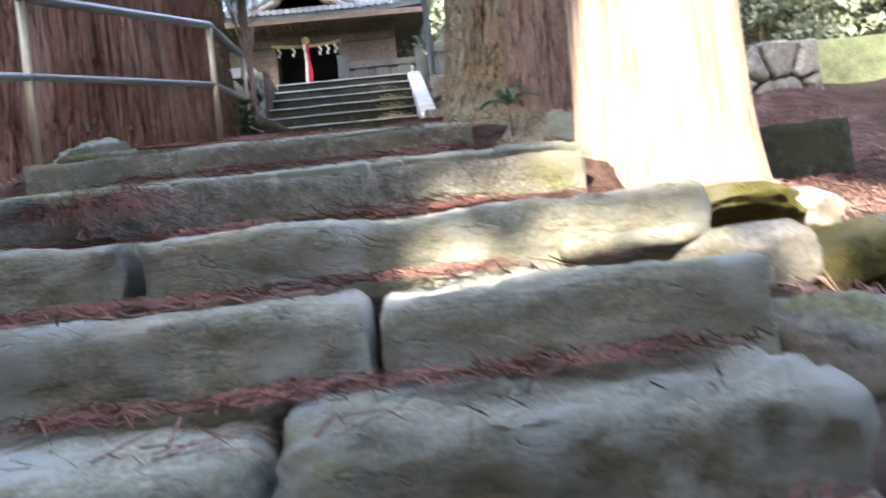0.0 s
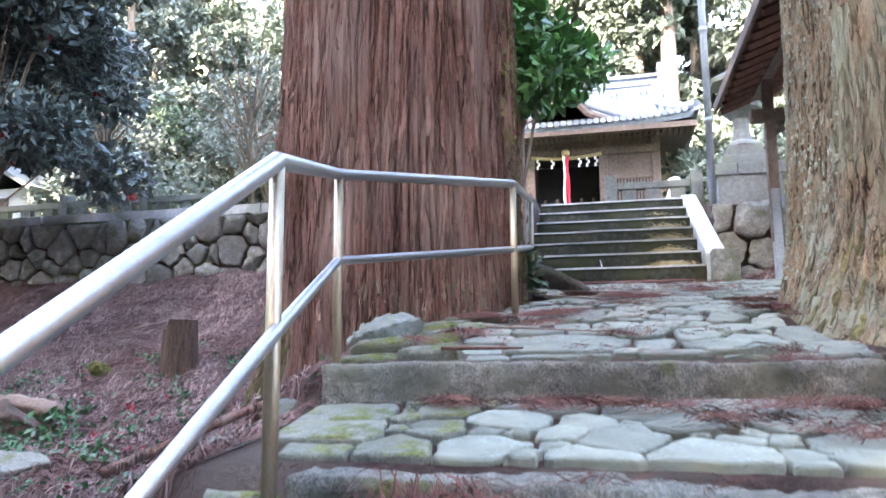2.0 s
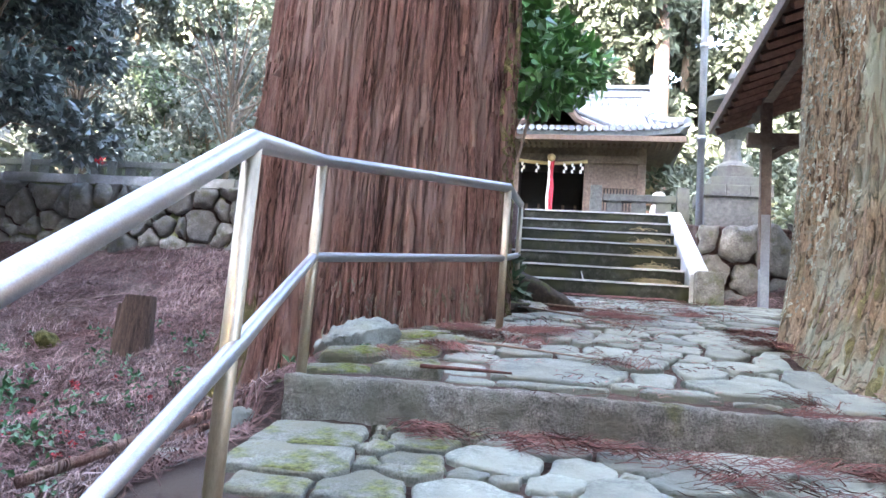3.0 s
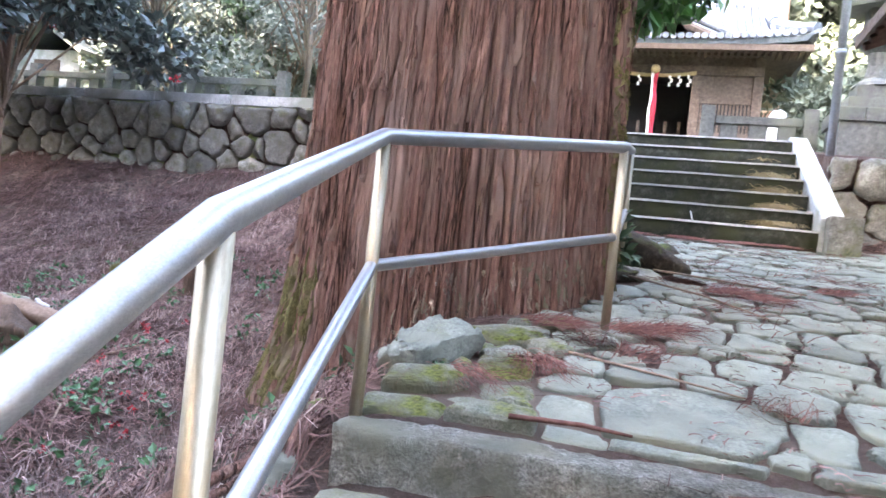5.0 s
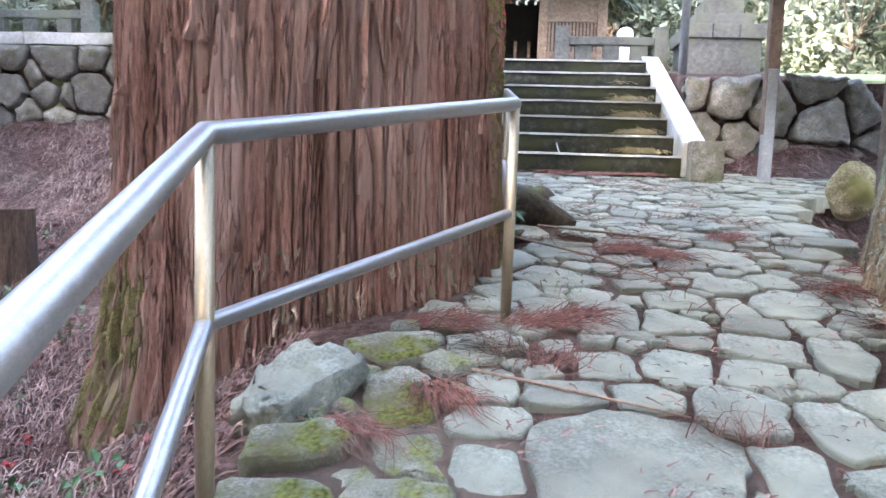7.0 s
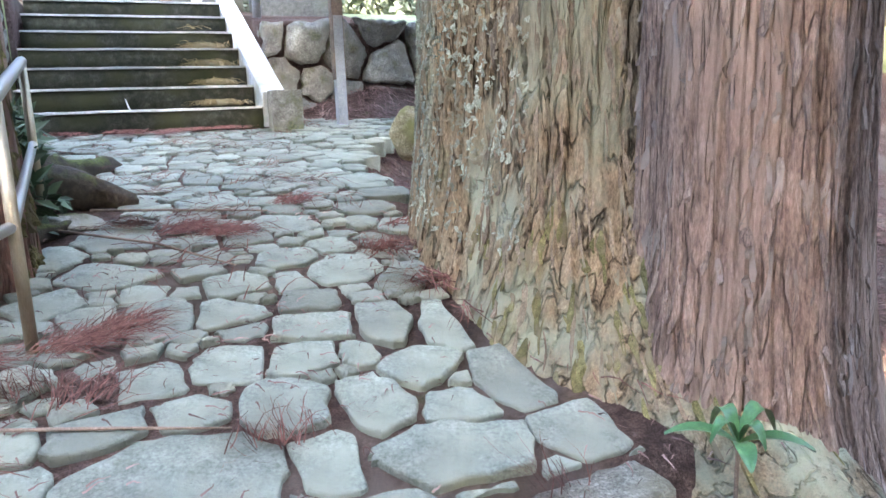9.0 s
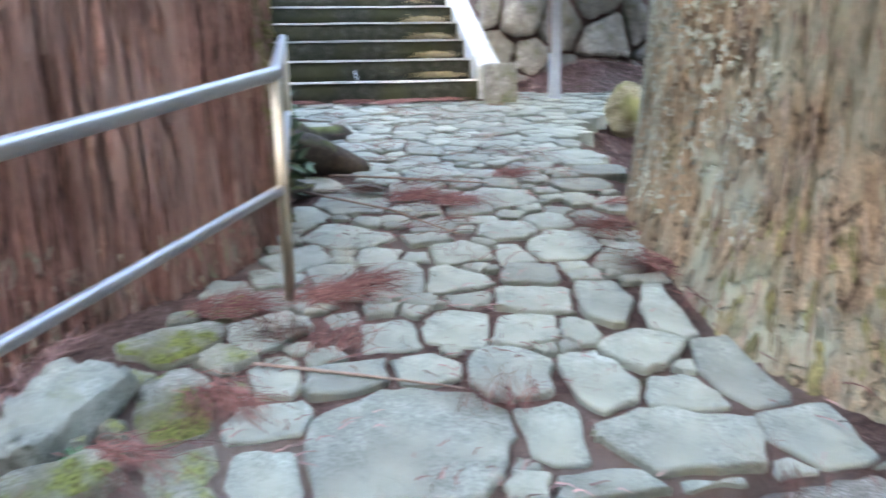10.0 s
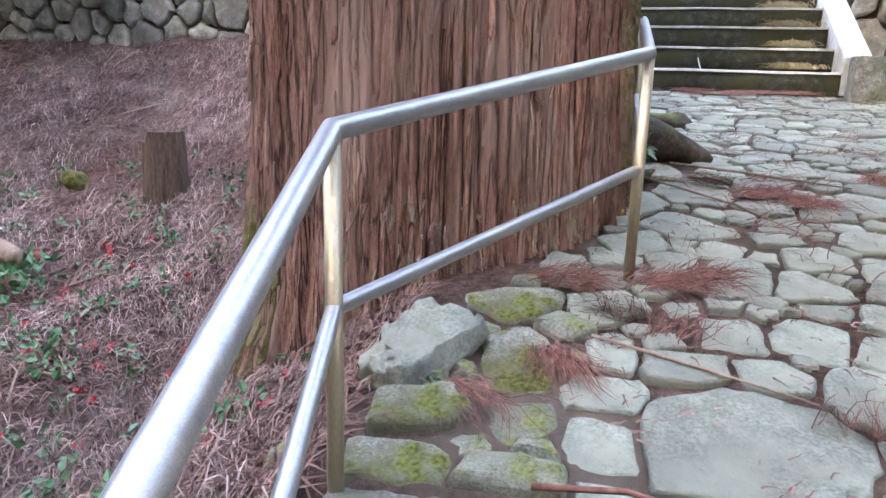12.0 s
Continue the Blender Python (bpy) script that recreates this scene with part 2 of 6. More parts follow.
TWIG = mat("dead_twig", [(0.14, 0.09, 0.065), (0.30, 0.22, 0.17)], size=30, rough=0.9, bump=0.2)
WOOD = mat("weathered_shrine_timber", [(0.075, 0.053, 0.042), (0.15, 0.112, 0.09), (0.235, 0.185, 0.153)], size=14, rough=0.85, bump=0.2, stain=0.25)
# Shrine timber with the shade of the interior put into its colour.
WOOD_SHADED = mat("shade_darkened_timber", [(0.018, 0.016, 0.018), (0.035, 0.03, 0.032)], size=12, rough=0.7, bump=0.1)
WOOD_RED = mat("red_brown_rafters", [(0.10, 0.05, 0.035), (0.20, 0.105, 0.075), (0.28, 0.16, 0.12)], size=14, rough=0.8, bump=0.2)
TILE = mat("silver_grey_roof_tile", [(0.15, 0.175, 0.205), (0.22, 0.25, 0.29), (0.31, 0.34, 0.39)], size=10, rough=0.5, bump=0.2, vary=0.15, gloss=0.5)
LANTERN = mat("grey_lantern_stone", [(0.08, 0.084, 0.08), (0.14, 0.147, 0.138), (0.215, 0.223, 0.21)], size=18, rough=0.9, bump=0.6, patch=(0.17, 0.18, 0.14))
# Dark tones of this foliage are lifted somewhat to suggest haze.
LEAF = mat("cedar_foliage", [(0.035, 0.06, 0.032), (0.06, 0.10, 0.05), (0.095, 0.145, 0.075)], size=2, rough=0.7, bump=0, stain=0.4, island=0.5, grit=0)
LEAF_BRIGHT = mat("bright_broad_leaves", [(0.045, 0.14, 0.035), (0.085, 0.22, 0.055), (0.15, 0.31, 0.09)], size=3, rough=0.45, bump=0, island=0.5, grit=0)
# Camellia green, its darks lightened in the colour for haze.
LEAF_DARK = mat("haze_lifted_camellia_leaves", [(0.055, 0.08, 0.072), (0.09, 0.12, 0.108), (0.14, 0.17, 0.152)], size=4, rough=0.36, bump=0, gloss=0.7, island=0.5, grit=0)
# Distant foliage: haze is mixed into these pale, low-contrast colours.
LEAF_FAR = mat("haze_paled_forest_foliage", [(0.11, 0.138, 0.108), (0.155, 0.185, 0.145), (0.205, 0.232, 0.185)], size=0.8, rough=0.95, bump=0, stain=0.3, island=0.3, grit=0, gloss=0.1)
LEAF_GREY = mat("haze_paled_undergrowth", [(0.12, 0.145, 0.13), (0.19, 0.22, 0.195), (0.27, 0.30, 0.265)], size=1.5, rough=0.95, bump=0, island=0.35, grit=0, gloss=0.1)
PLANT = mat("glossy_green_leaf", [(0.025, 0.08, 0.03), (0.05, 0.14, 0.055), (0.10, 0.22, 0.10)], size=9, rough=0.38, bump=0.1, stain=0.3)
RED = mat("red_petals", [(0.30, 0.012, 0.02), (0.48, 0.03, 0.04)], size=20, rough=0.6, bump=0, island=0.4, grit=0)
WHITE_CLOTH = mat("white_cloth", [(0.74, 0.73, 0.71), (0.82, 0.81, 0.80)], size=6, rough=0.9, bump=0.1, stain=0.08)
RED_CLOTH = mat("red_cloth", [(0.50, 0.03, 0.06), (0.62, 0.06, 0.09)], size=6, rough=0.9, bump=0.1, stain=0.1)
STRAW = mat("straw_rope", [(0.38, 0.29, 0.15), (0.55, 0.44, 0.25)], size=40, rough=0.95, bump=0.5)
GRASS = mat("pale_grass_bank", [(0.16, 0.19, 0.08), (0.27, 0.30, 0.14), (0.38, 0.38, 0.20)], size=6, rough=0.95, bump=0.3)


# ---- mesh helpers ----
def mesh_from(name, verts, faces, material, smooth=False):
    me = bpy.data.meshes.new(name)
    me.from_pydata([tuple(v) for v in verts], [], [tuple(f) for f in faces])
    me.update()
    me.materials.append(material)
    if smooth:
        me.shade_smooth()
    return me


def part(name, bm, material, parent=None, label="", smooth=False):
    me = bpy.data.meshes.new(name)
    bm.to_mesh(me)
    bm.free()
    me.materials.append(material)
    if smooth:
        me.shade_smooth()
    ob = new(name, me)
    if parent:
        ob.parent = parent
    if label:
        ob["label"] = label
    return ob


def thing(name, label, category, group="", kind="", at=(0, 0, 0)):
    ob = new(name)
    ob.location = at
    return tagged(ob, label, category, group, kind)


def obj(name, me, parent=None, m=None):
    ob = new(name, me)
    if parent:
        ob.parent = parent
    if m is not None:
        ob.matrix_basis = m
    return ob


def box(bm, x0, x1, y0, y1, z0, z1, bevel=0.0, m=None):
    r = bmesh.ops.create_cube(bm, size=1.0)
    vs = r["verts"]
    for v in vs:
        v.co = Vector((x0 + (v.co.x + 0.5) * (x1 - x0), y0 + (v.co.y + 0.5) * (y1 - y0), z0 + (v.co.z + 0.5) * (z1 - z0)))
    if m is not None:
        bmesh.ops.transform(bm, matrix=m, verts=vs)
    if bevel:
        es = list({e for v in vs for e in v.link_edges})
        bmesh.ops.bevel(bm, geom=es, offset=bevel, segments=2, affect="EDGES", profile=0.7)
    return bm


def boxes(*specs, bevel=0.0):
    bm = bmesh.new()
    for s in specs:
        box(bm, *s, bevel=bevel)
    return bm


def rough_block(x0, x1, y0, y1, z0, z1, cell=0.034, amp=0.012, seed=0, round_=0.03, warp=None):
    """A hewn stone block: a subdivided box with worn edges and an uneven skin."""
    bm = bmesh.new()
    nx, ny, nz = (max(2, min(84, round((b - a) / cell))) for a, b in ((x0, x1), (y0, y1), (z0, z1)))
    index = {}

    def vert(i, j, k):
        key = (i, j, k)
        if key not in index:
            p = Vector((x0 + (x1 - x0) * i / nx, y0 + (y1 - y0) * j / ny, z0 + (z1 - z0) * k / nz))
            q = Vector((min(max(p.x, x0 + round_), x1 - round_), min(max(p.y, y0 + round_), y1 - round_), min(max(p.z, z0 + round_), z1 - round_)))
            d = p - q
            if d.length > 1e-6:
                wear = round_ * (0.75 + 0.5 * noise.noise(p * 5 + Vector((seed, 0, 0))))
                p = q + d.normalized() * min(d.length, wear)
            s = p * 7 + Vector((seed * 3.1, 0, seed))
            n1 = noise.noise_vector(p * 2.2 + Vector((seed, seed, 0)))
            n2 = noise.noise_vector(s * 2.5)
            n3 = noise.noise_vector(s * 6.5)
            p = p + n1 * amp * 1.5 + n2 * amp * 0.8 + n3 * amp * 0.7
            if warp:
                p = warp(p)
            index[key] = bm.verts.new(p)
        return index[key]

    for a, b, f in ((nx, ny, lambda i, j, s: (i, j, s * nz)), (nx, nz, lambda i, j, s: (i, s * ny, j)), (ny, nz, lambda i, j, s: (s * nx, i, j))):
        for s in (0, 1):
            for i in range(a):
                for j in range(b):
                    bm.faces.new([vert(*f(*c, s)) for c in ((i, j), (i + 1, j), (i + 1, j + 1), (i, j + 1))])
    bmesh.ops.recalc_face_normals(bm, faces=bm.faces)
    return bm


def tube(points, r, seg=14, caps=True, radii=None):
    """A pipe along points with mitred joints."""
    bm = bmesh.new()
    pts = [Vector(p) for p in points]
    rings = []
    for i, p in enumerate(pts):
        a = (p - pts[i - 1]).normalized() if i else (pts[1] - p).normalized()
        b = (pts[i + 1] - p).normalized() if i < len(pts) - 1 else a
        t = (a + b).normalized()
        side = t.cross(Vector((0, 0, 1)))
        if side.length < 0.05:
            side = t.cross(Vector((0, 1, 0)))
        side.normalize()
        up = side.cross(t).normalized()
        stretch = 1 / max(0.5, t.dot(a))
        rr = radii[i] if radii else r
        ring = []
        for k in range(seg):
            ang = 2 * math.pi * k / seg
            ring.append(bm.verts.new(p + (side * math.cos(ang) * stretch + up * math.sin(ang)) * rr))
        rings.append(ring)
    for r0, r1 in zip(rings, rings[1:]):
        for k in range(seg):
            bm.faces.new((r0[k], r0[(k + 1) % seg], r1[(k + 1) % seg], r1[k]))
    if caps:
        bm.faces.new(rings[0][::-1])
        bm.faces.new(rings[-1])
    bmesh.ops.recalc_face_normals(bm, faces=bm.faces)
    return bm


def rock_mesh(name, sx, sy, sz, seed, material, sub=3, flat=0.0):
    """A rounded fieldstone with facets."""
    bm = bmesh.new()
    bmesh.ops.create_icosphere(bm, subdivisions=sub, radius=1.0)
    rnd = random.Random(seed)
    cuts = [(Vector((rnd.uniform(-1, 1), rnd.uniform(-1, 1), rnd.uniform(-0.6, 1))).normalized(), rnd.uniform(0.52, 0.85)) for _ in range(12)]
    if flat:
        cuts.append((Vector((0, 0, 1)), flat))
    for v in bm.verts:
        p = v.co.copy()
        for nrm, d in cuts:
            e = p.dot(nrm) - d
            if e > 0:
                p -= nrm * e * 0.9
        p += noise.noise_vector(p * 2.1 + Vector((seed, 0, 0))) * 0.08 + noise.noise_vector(p * 6 + Vector((0, seed, 0))) * 0.035 + noise.noise_vector(p * 15 + Vector((0, seed, 0))) * 0.018
        v.co = Vector((p.x * sx, p.y * sy, p.z * sz))
    me = bpy.data.meshes.new(name)
    bm.to_mesh(me)
    bm.free()
    me.materials.append(material)
    me.shade_smooth()
    return me


def leaves(centres, radii, count, size, seed, long=1.6, droop=0.0, up=0.0):
    """Many small folded leaves scattered through blobs: vertices and faces."""
    rng = np.random.default_rng(seed)
    c, r = np.array(centres, float), np.array(radii, float)
    if r.ndim == 1:
        r = np.stack([r, r, r * 0.75], 1)
    w = r.prod(1) ** 0.75
    pick = rng.choice(len(c), count, p=w / w.sum())
    d = rng.normal(size=(count, 3))
    d /= np.linalg.norm(d, axis=1, keepdims=True)
    rad = rng.random(count) ** 0.42
    base = c[pick] + d * rad[:, None] * r[pick]
    ax = rng.normal(size=(count, 3)) + d * 0.8
    ax[:, 2] -= droop
    ax /= np.linalg.norm(ax, axis=1, keepdims=True)
    nm = rng.normal(size=(count, 3))
    nm[:, 2] += up
    sd = np.cross(ax, nm)
    sd /= np.linalg.norm(sd, axis=1, keepdims=True) + 1e-9
    nn = np.cross(sd, ax)
    s = size * (0.6 + 0.8 * rng.random((count, 1)))
    L = s * long
    v = np.stack([base, base + ax * L * 0.5 + sd * s * 0.5 + nn * s * 0.14, base + ax * L - nn * s * 0.1, base + ax * L * 0.5 - sd * s * 0.5 + nn * s * 0.14], 1).reshape(-1, 3)
    i = np.arange(count)[:, None] * 4
    f = np.concatenate([i + [0, 1, 2], i + [0, 2, 3]])
    return v, f


def strands(starts, heads, lengths, width, seed, curl=0.25, lift=0.03, ground_z=None, segs=3, hold=False):
    """Thin curved blades (needle sprays, twigs) lying on a surface."""
    rng = np.random.default_rng(seed)
    n = len(starts)
    p = np.array(starts, float)
    h = np.array(heads, float)
    verts, faces = [], []
    bend = rng.normal(size=n) * curl
    z_start = ground_z(p[:, 0], p[:, 1])
    ring = []
    for k in range(segs + 1):
        a = h + bend * k / segs
        side = np.stack([-np.sin(a), np.cos(a)], 1)
        w = width * (1 - 0.75 * k / segs)
        q = p.copy()
        rise = lift * np.sin(np.pi * min(1, (k + 0.4) / (segs + 0.8))) * rng.uniform(0.3, 1.3, n)
        ql, qr = q[:, :2] + side * w, q[:, :2] - side * w
        z = (z_start if hold else ground_z(q[:, 0], q[:, 1]))
        ring.append((np.column_stack([ql, z + rise + w]), np.column_stack([qr, z + rise - w * 0.2])))
        step = np.array(lengths) / segs
        p[:, 0] += np.cos(a) * step
        p[:, 1] += np.sin(a) * step
    v = np.concatenate([x for pair in ring for x in pair])
    for k in range(segs):
        l0, r0, l1, r1 = (np.arange(n) + n * (2 * k + o) for o in (0, 1, 2, 3))
        faces.append(np.stack([l0, r0, r1, l1], 1))
    return v, np.concatenate(faces)


def sweep_mesh(name, v, f, material, parent=None, kind=""):
    ob = obj(name, mesh_from(name, v.tolist(), f.tolist(), material), parent)
    if kind:
        ob["kind"] = kind
    return ob


# ---- lie of the land ----
STEPS = [(-1.01, 0.69), (-1.72, 0.48), (-2.18, 0.285), (-2.60, 0.10), (-2.95, -0.08), (-3.25, -0.26), (-3.55, -0.44)]
STAIR_Y, STAIR_Z, RISE, GOING = 6.4, 1.868, 0.228, 0.42
TERRACE = STAIR_Z + 7 * RISE
WALL_Y = 7.75


def path_z(y):
    """Height of the paved way and of the lower flight's slope."""
    return np.interp(y, [-9, -3.6, -2.6, -2.2, -1.75, -1.02, -0.91, -0.82, 0.06, 0.17, 0.8, 1.5, 3.0, 6.4, 8.0], [-0.75, -0.62, -0.06, 0.10, 0.30, 0.50, 0.52, 0.717, 0.848, 1.02, 1.13, 1.26, 1.495, 1.875, 2.05])


def surf_z(y):
    """Top of the paving and of the paved tread."""
    y = np.asarray(y, float)
    return np.where(y > 0, np.interp(y, [0.0, 0.2, 0.8, 1.5, 3.0, 6.4, 7.6], [0.985, 1.012, 1.125, 1.255, 1.49, 1.87, 1.95]), 0.84 + 0.15 * y)


def field_z(x, y):
    e = np.maximum(y - 1.5, 0)
    z = 0.16 + 0.04 * e + 0.048 * e * e + 0.12 * np.clip(y - 1.5, -8, 0)
    z = np.minimum(z, 2.4) + 0.85 * np.exp(-((x + 2.9) / 1.9) ** 2 - ((y - 6.6) / 2.4) ** 2)
    return z + np.where(x > 0, 0.35 * np.exp(-((y - 1) / 4) ** 2), 0)


def ground_z(x, y):
    x, y = np.asarray(x, float), np.asarray(y, float)
    out = np.maximum(np.maximum(-0.95 - x, x - 1.25), 0)
    w = np.exp(-((out / 1.15) ** 2))
    behind_kerb = y - 0.045 * np.clip(x + 1.12, 0, 2.3) * np.exp(-((y - 0.1) / 0.3) ** 2)
    low = field_z(x, y) * (1 - w) + (path_z(behind_kerb) - np.where(y > -0.95, 0.024, 0.12)) * w
    bumps = 0.06 * np.sin(2.1 * x + 0.7 * y) * np.sin(1.7 * y - 0.6 * x) + 0.03 * np.sin(4.1 * x - 1.3 * y) * np.sin(3.3 * y + 1.1 * x) + 0.02 * np.sin(6.3 * x + 2) * np.sin(5.1 * y)
    low = low + bumps * np.clip(out * 1.5, 0, 1)
    high = TERRACE - 0.03 + np.maximum(y - 22, 0) * 0.42 + np.maximum(-x - 16, 0) * 0.25 + np.maximum(x - 12, 0) * 0.25
    high = np.where((x > 1.52) & (y < 9.6), np.minimum(high, 3.08 + 0.2 * np.maximum(y - 7.8, 0)), high)
    edge = np.where((x > -1.05) & (x < 1.52), 9.3, WALL_Y + 0.12)
    far = np.maximum(np.abs(x) - 22, 0) * 0.18
    return np.where(y > edge, high, low + far)


def build_ground():
    xs = np.concatenate([[-900, -400, -160, -80, -50, -36, -28, -22], np.arange(-17, -6, 0.5), np.arange(-6, 4, 0.1), np.arange(4, 14, 0.5), [16, 20, 26, 34, 50, 80, 160, 400, 900]])
    xs = np.unique(np.round(np.concatenate([xs, [-1.06, -1.04, 1.51, 1.53]]), 3))
    ys = np.concatenate([[-900, -400, -160, -80, -40, -24, -16, -12, -9, -7, -6], np.arange(-5, 7.6, 0.1), [7.7, 7.86, 7.88, 8.2, 8.6, 8.9, 9.28, 9.32, 9.5], np.arange(10, 30, 1.0), [34, 40, 50, 65, 85, 120, 200, 400, 900]])
    ys = np.unique(np.round(ys, 3))
    X, Y = np.meshgrid(xs, ys, indexing="ij")
    Z = ground_z(X, Y)
    Z = np.where(np.hypot(X, Y) > 150, np.minimum(Z, 40), Z)
    v = np.stack([X, Y, Z], -1).reshape(-1, 3)
    nx, ny = len(xs), len(ys)
    i, j = np.meshgrid(np.arange(nx - 1), np.arange(ny - 1), indexing="ij")
    a = (i * ny + j).ravel()
    f = np.stack([a, a + ny, a + ny + 1, a + 1], 1)
    me = mesh_from("ground", v.tolist(), f.tolist(), SOIL, smooth=True)
    me.materials.append(GRASS)
    mid = v[f].mean(1)
    me.polygons.foreach_set("material_index", ((mid[:, 1] > WALL_Y + 0.1) & ((mid[:, 1] > 20) | (mid[:, 0] < -1.1) | (mid[:, 0] > 3.0))).astype(np.int32))
    ob = obj("ground", me)
    return tagged(ob, "brown woodland floor under dry cedar litter", "ground", kind="structure")


ground = build_ground()


# ---- the lower flight of old stone steps ----
def stone_step(y_front, z_top, depth, height, x0, x1, cuts, material, label, seed, amp=0.012, round_=0.03, skew=0.0):
    t = thing("stone_step", label, "step", group="lower flight of stone steps", kind="structure")
    xs = [x0, *cuts, x1]
    for n, (a, b) in enumerate(zip(xs, xs[1:])):
        gap = 0.008
        drop = 0.008 * math.sin(seed * 5 + n * 3) if cuts else 0.0
        bm = rough_block(a + (gap if n else 0), b - (gap if n < len(xs) - 2 else 0), y_front + 0.015 * math.sin(seed + n * 2), y_front + depth, z_top - height + drop, z_top + drop, amp=amp, seed=seed + n * 7, round_=round_, warp=lambda p: Vector((p.x, p.y + skew * (p.x - x0), p.z)))
        part("stone_block", bm, material, t, smooth=True)
    return t


stone_step(0.0, 1.0, 0.19, 0.30, -1.12, 1.15, [], GRANITE, "long granite kerb step at the edge of the paving", 1, amp=0.010, round_=0.014, skew=0.045)
stone_step(-1.01, 0.69, 0.24, 0.28, -0.78, 1.43, [], GRANITE, "rough-hewn granite step with a moss-stained face", 2, amp=0.016, round_=0.018)
stone_step(-1.72, 0.48, 0.69, 0.30, -0.80, 1.55, [-0.03], STONE_STEP, "layered sandstone step, split across and worn", 3, amp=0.016, round_=0.03)
stone_step(-2.19, 0.28, 0.45, 0.30, -1.0, 1.48, [0.60], STONE_STEP, "cracked mossy sandstone step of two blocks", 4, amp=0.015, round_=0.04)
stone_step(-2.60, 0.10, 0.45, 0.30, -1.0, 1.40, [0.42], STONE_STEP, "worn bluish sandstone step of two blocks", 5, amp=0.02, round_=0.06)
for n, (yf, zt) in enumerate(STEPS[4:]):
    stone_step(yf, zt, 0.45, 0.30, -1.0, 1.4, [0.1 + 0.3 * n], STONE_STEP, "worn sandstone step low in the flight", 6 + n, amp=0.02, round_=0.05)


# ---- the upper stairs with their stringer ----
def upper_stairs():
    t = thing("stone_stairs", "seven dark mossy stone stairs with pale edges", "stairs", kind="structure")
    for k in range(7):
        y, z = STAIR_Y + k * GOING, STAIR_Z + (k + 1) * RISE
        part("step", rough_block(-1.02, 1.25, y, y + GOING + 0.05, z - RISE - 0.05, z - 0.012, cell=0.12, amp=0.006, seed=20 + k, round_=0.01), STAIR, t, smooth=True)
        # Pale strip at the front only; the dark tread keeps bounce off the risers.
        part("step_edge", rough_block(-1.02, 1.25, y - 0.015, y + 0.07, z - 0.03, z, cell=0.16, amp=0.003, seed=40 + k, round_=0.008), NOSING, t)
    bm = bmesh.new()
    y0, z0, y1, z1 = STAIR_Y - 0.02, STAIR_Z + 0.36, STAIR_Y + 7 * GOING + 0.1, TERRACE + 0.14
    prof = [(y0, z0 - 0.35), (y0, z0), (y1, z1), (y1 + 0.2, z1), (y1 + 0.2, z0 - 0.3)]
    for a in (1.255, 1.495):
        vs = [bm.verts.new((a, y, z)) for y, z in prof]
        bm.faces.new(vs)
    bm.verts.ensure_lookup_table()
    for k in range(5):
        bm.faces.new((bm.verts[k], bm.verts[(k + 1) % 5], bm.verts[5 + (k + 1) % 5], bm.verts[5 + k]))
    bmesh.ops.recalc_face_normals(bm, faces=bm.faces)
    bmesh.ops.bevel(bm, geom=list(bm.edges), offset=0.012, segments=2, affect="EDGES")
    part("stringer", bm, CONCRETE, t, "pale concrete stringer")
    bm = rough_block(1.29, 1.60, STAIR_Y - 0.33, STAIR_Y - 0.03, STAIR_Z - 0.2, STAIR_Z + 0.375, cell=0.05, amp=0.004, seed=60, round_=0.015)
    part("end_post", bm, GRANITE, t, "squat mossy stone end post", smooth=True)
    return t


upper_stairs()


# ---- fitted stones: cells grown round seeds ----
def clip(poly, nx, ny, c):
    """The part of a polygon where nx*x + ny*y <= c."""
    out = []
    for (ax, ay), (bx, by) in zip(poly, poly[1:] + poly[:1]):
        da, db = nx * ax + ny * ay - c, nx * bx + ny * by - c
        if da <= 0:
            out.append((ax, ay))
        if (da < 0) != (db < 0) and da != db:
            s = da / (da - db)
            out.append((ax + (bx - ax) * s, ay + (by - ay) * s))
    return out


def cells(sites, reach=0.9):
    """Cells of seeds (x, y, size): larger seeds take more room. Returns (seed, polygon)."""
    got = []
    for n, (x, y, w) in enumerate(sites):
        e = w * 2.3
        poly = [(x + e * math.cos(a), y + e * math.sin(a)) for a in (k * math.pi / 5 + n for k in range(10))]
        for m, (u, v, o) in enumerate(sites):
            if m == n or abs(u - x) > reach or abs(v - y) > reach:
                continue
            nx, ny = u - x, v - y
            c = (u * u + v * v - x * x - y * y + w * w - o * o) / 2
            poly = clip(poly, nx, ny, c)
            if len(poly) < 3:
                break
        if len(poly) >= 3:
            got.append((n, poly))
    return got


def shrink(poly, gap):
    out = list(poly)
    n = len(poly)
    area = sum(a[0] * b[1] - b[0] * a[1] for a, b in zip(poly, poly[1:] + poly[:1]))
    for (ax, ay), (bx, by) in zip(poly, poly[1:] + poly[:1]):
        L = math.hypot(bx - ax, by - ay)
        if L < 1e-6:
            continue
        nx, ny = (by - ay) / L, -(bx - ax) / L
        if area < 0:
            nx, ny = -nx, -ny
        out = clip(out, nx, ny, nx * ax + ny * ay - gap)
        if len(out) < 3:
            return []
    return out


def soften(poly, cut=0.28):
    out = []
    for (ax, ay), (bx, by) in zip(poly, poly[1:] + poly[:1]):
        out += [(ax + (bx - ax) * cut, ay + (by - ay) * cut), (bx - (bx - ax) * cut, by - (by - ay) * cut)]
    return out


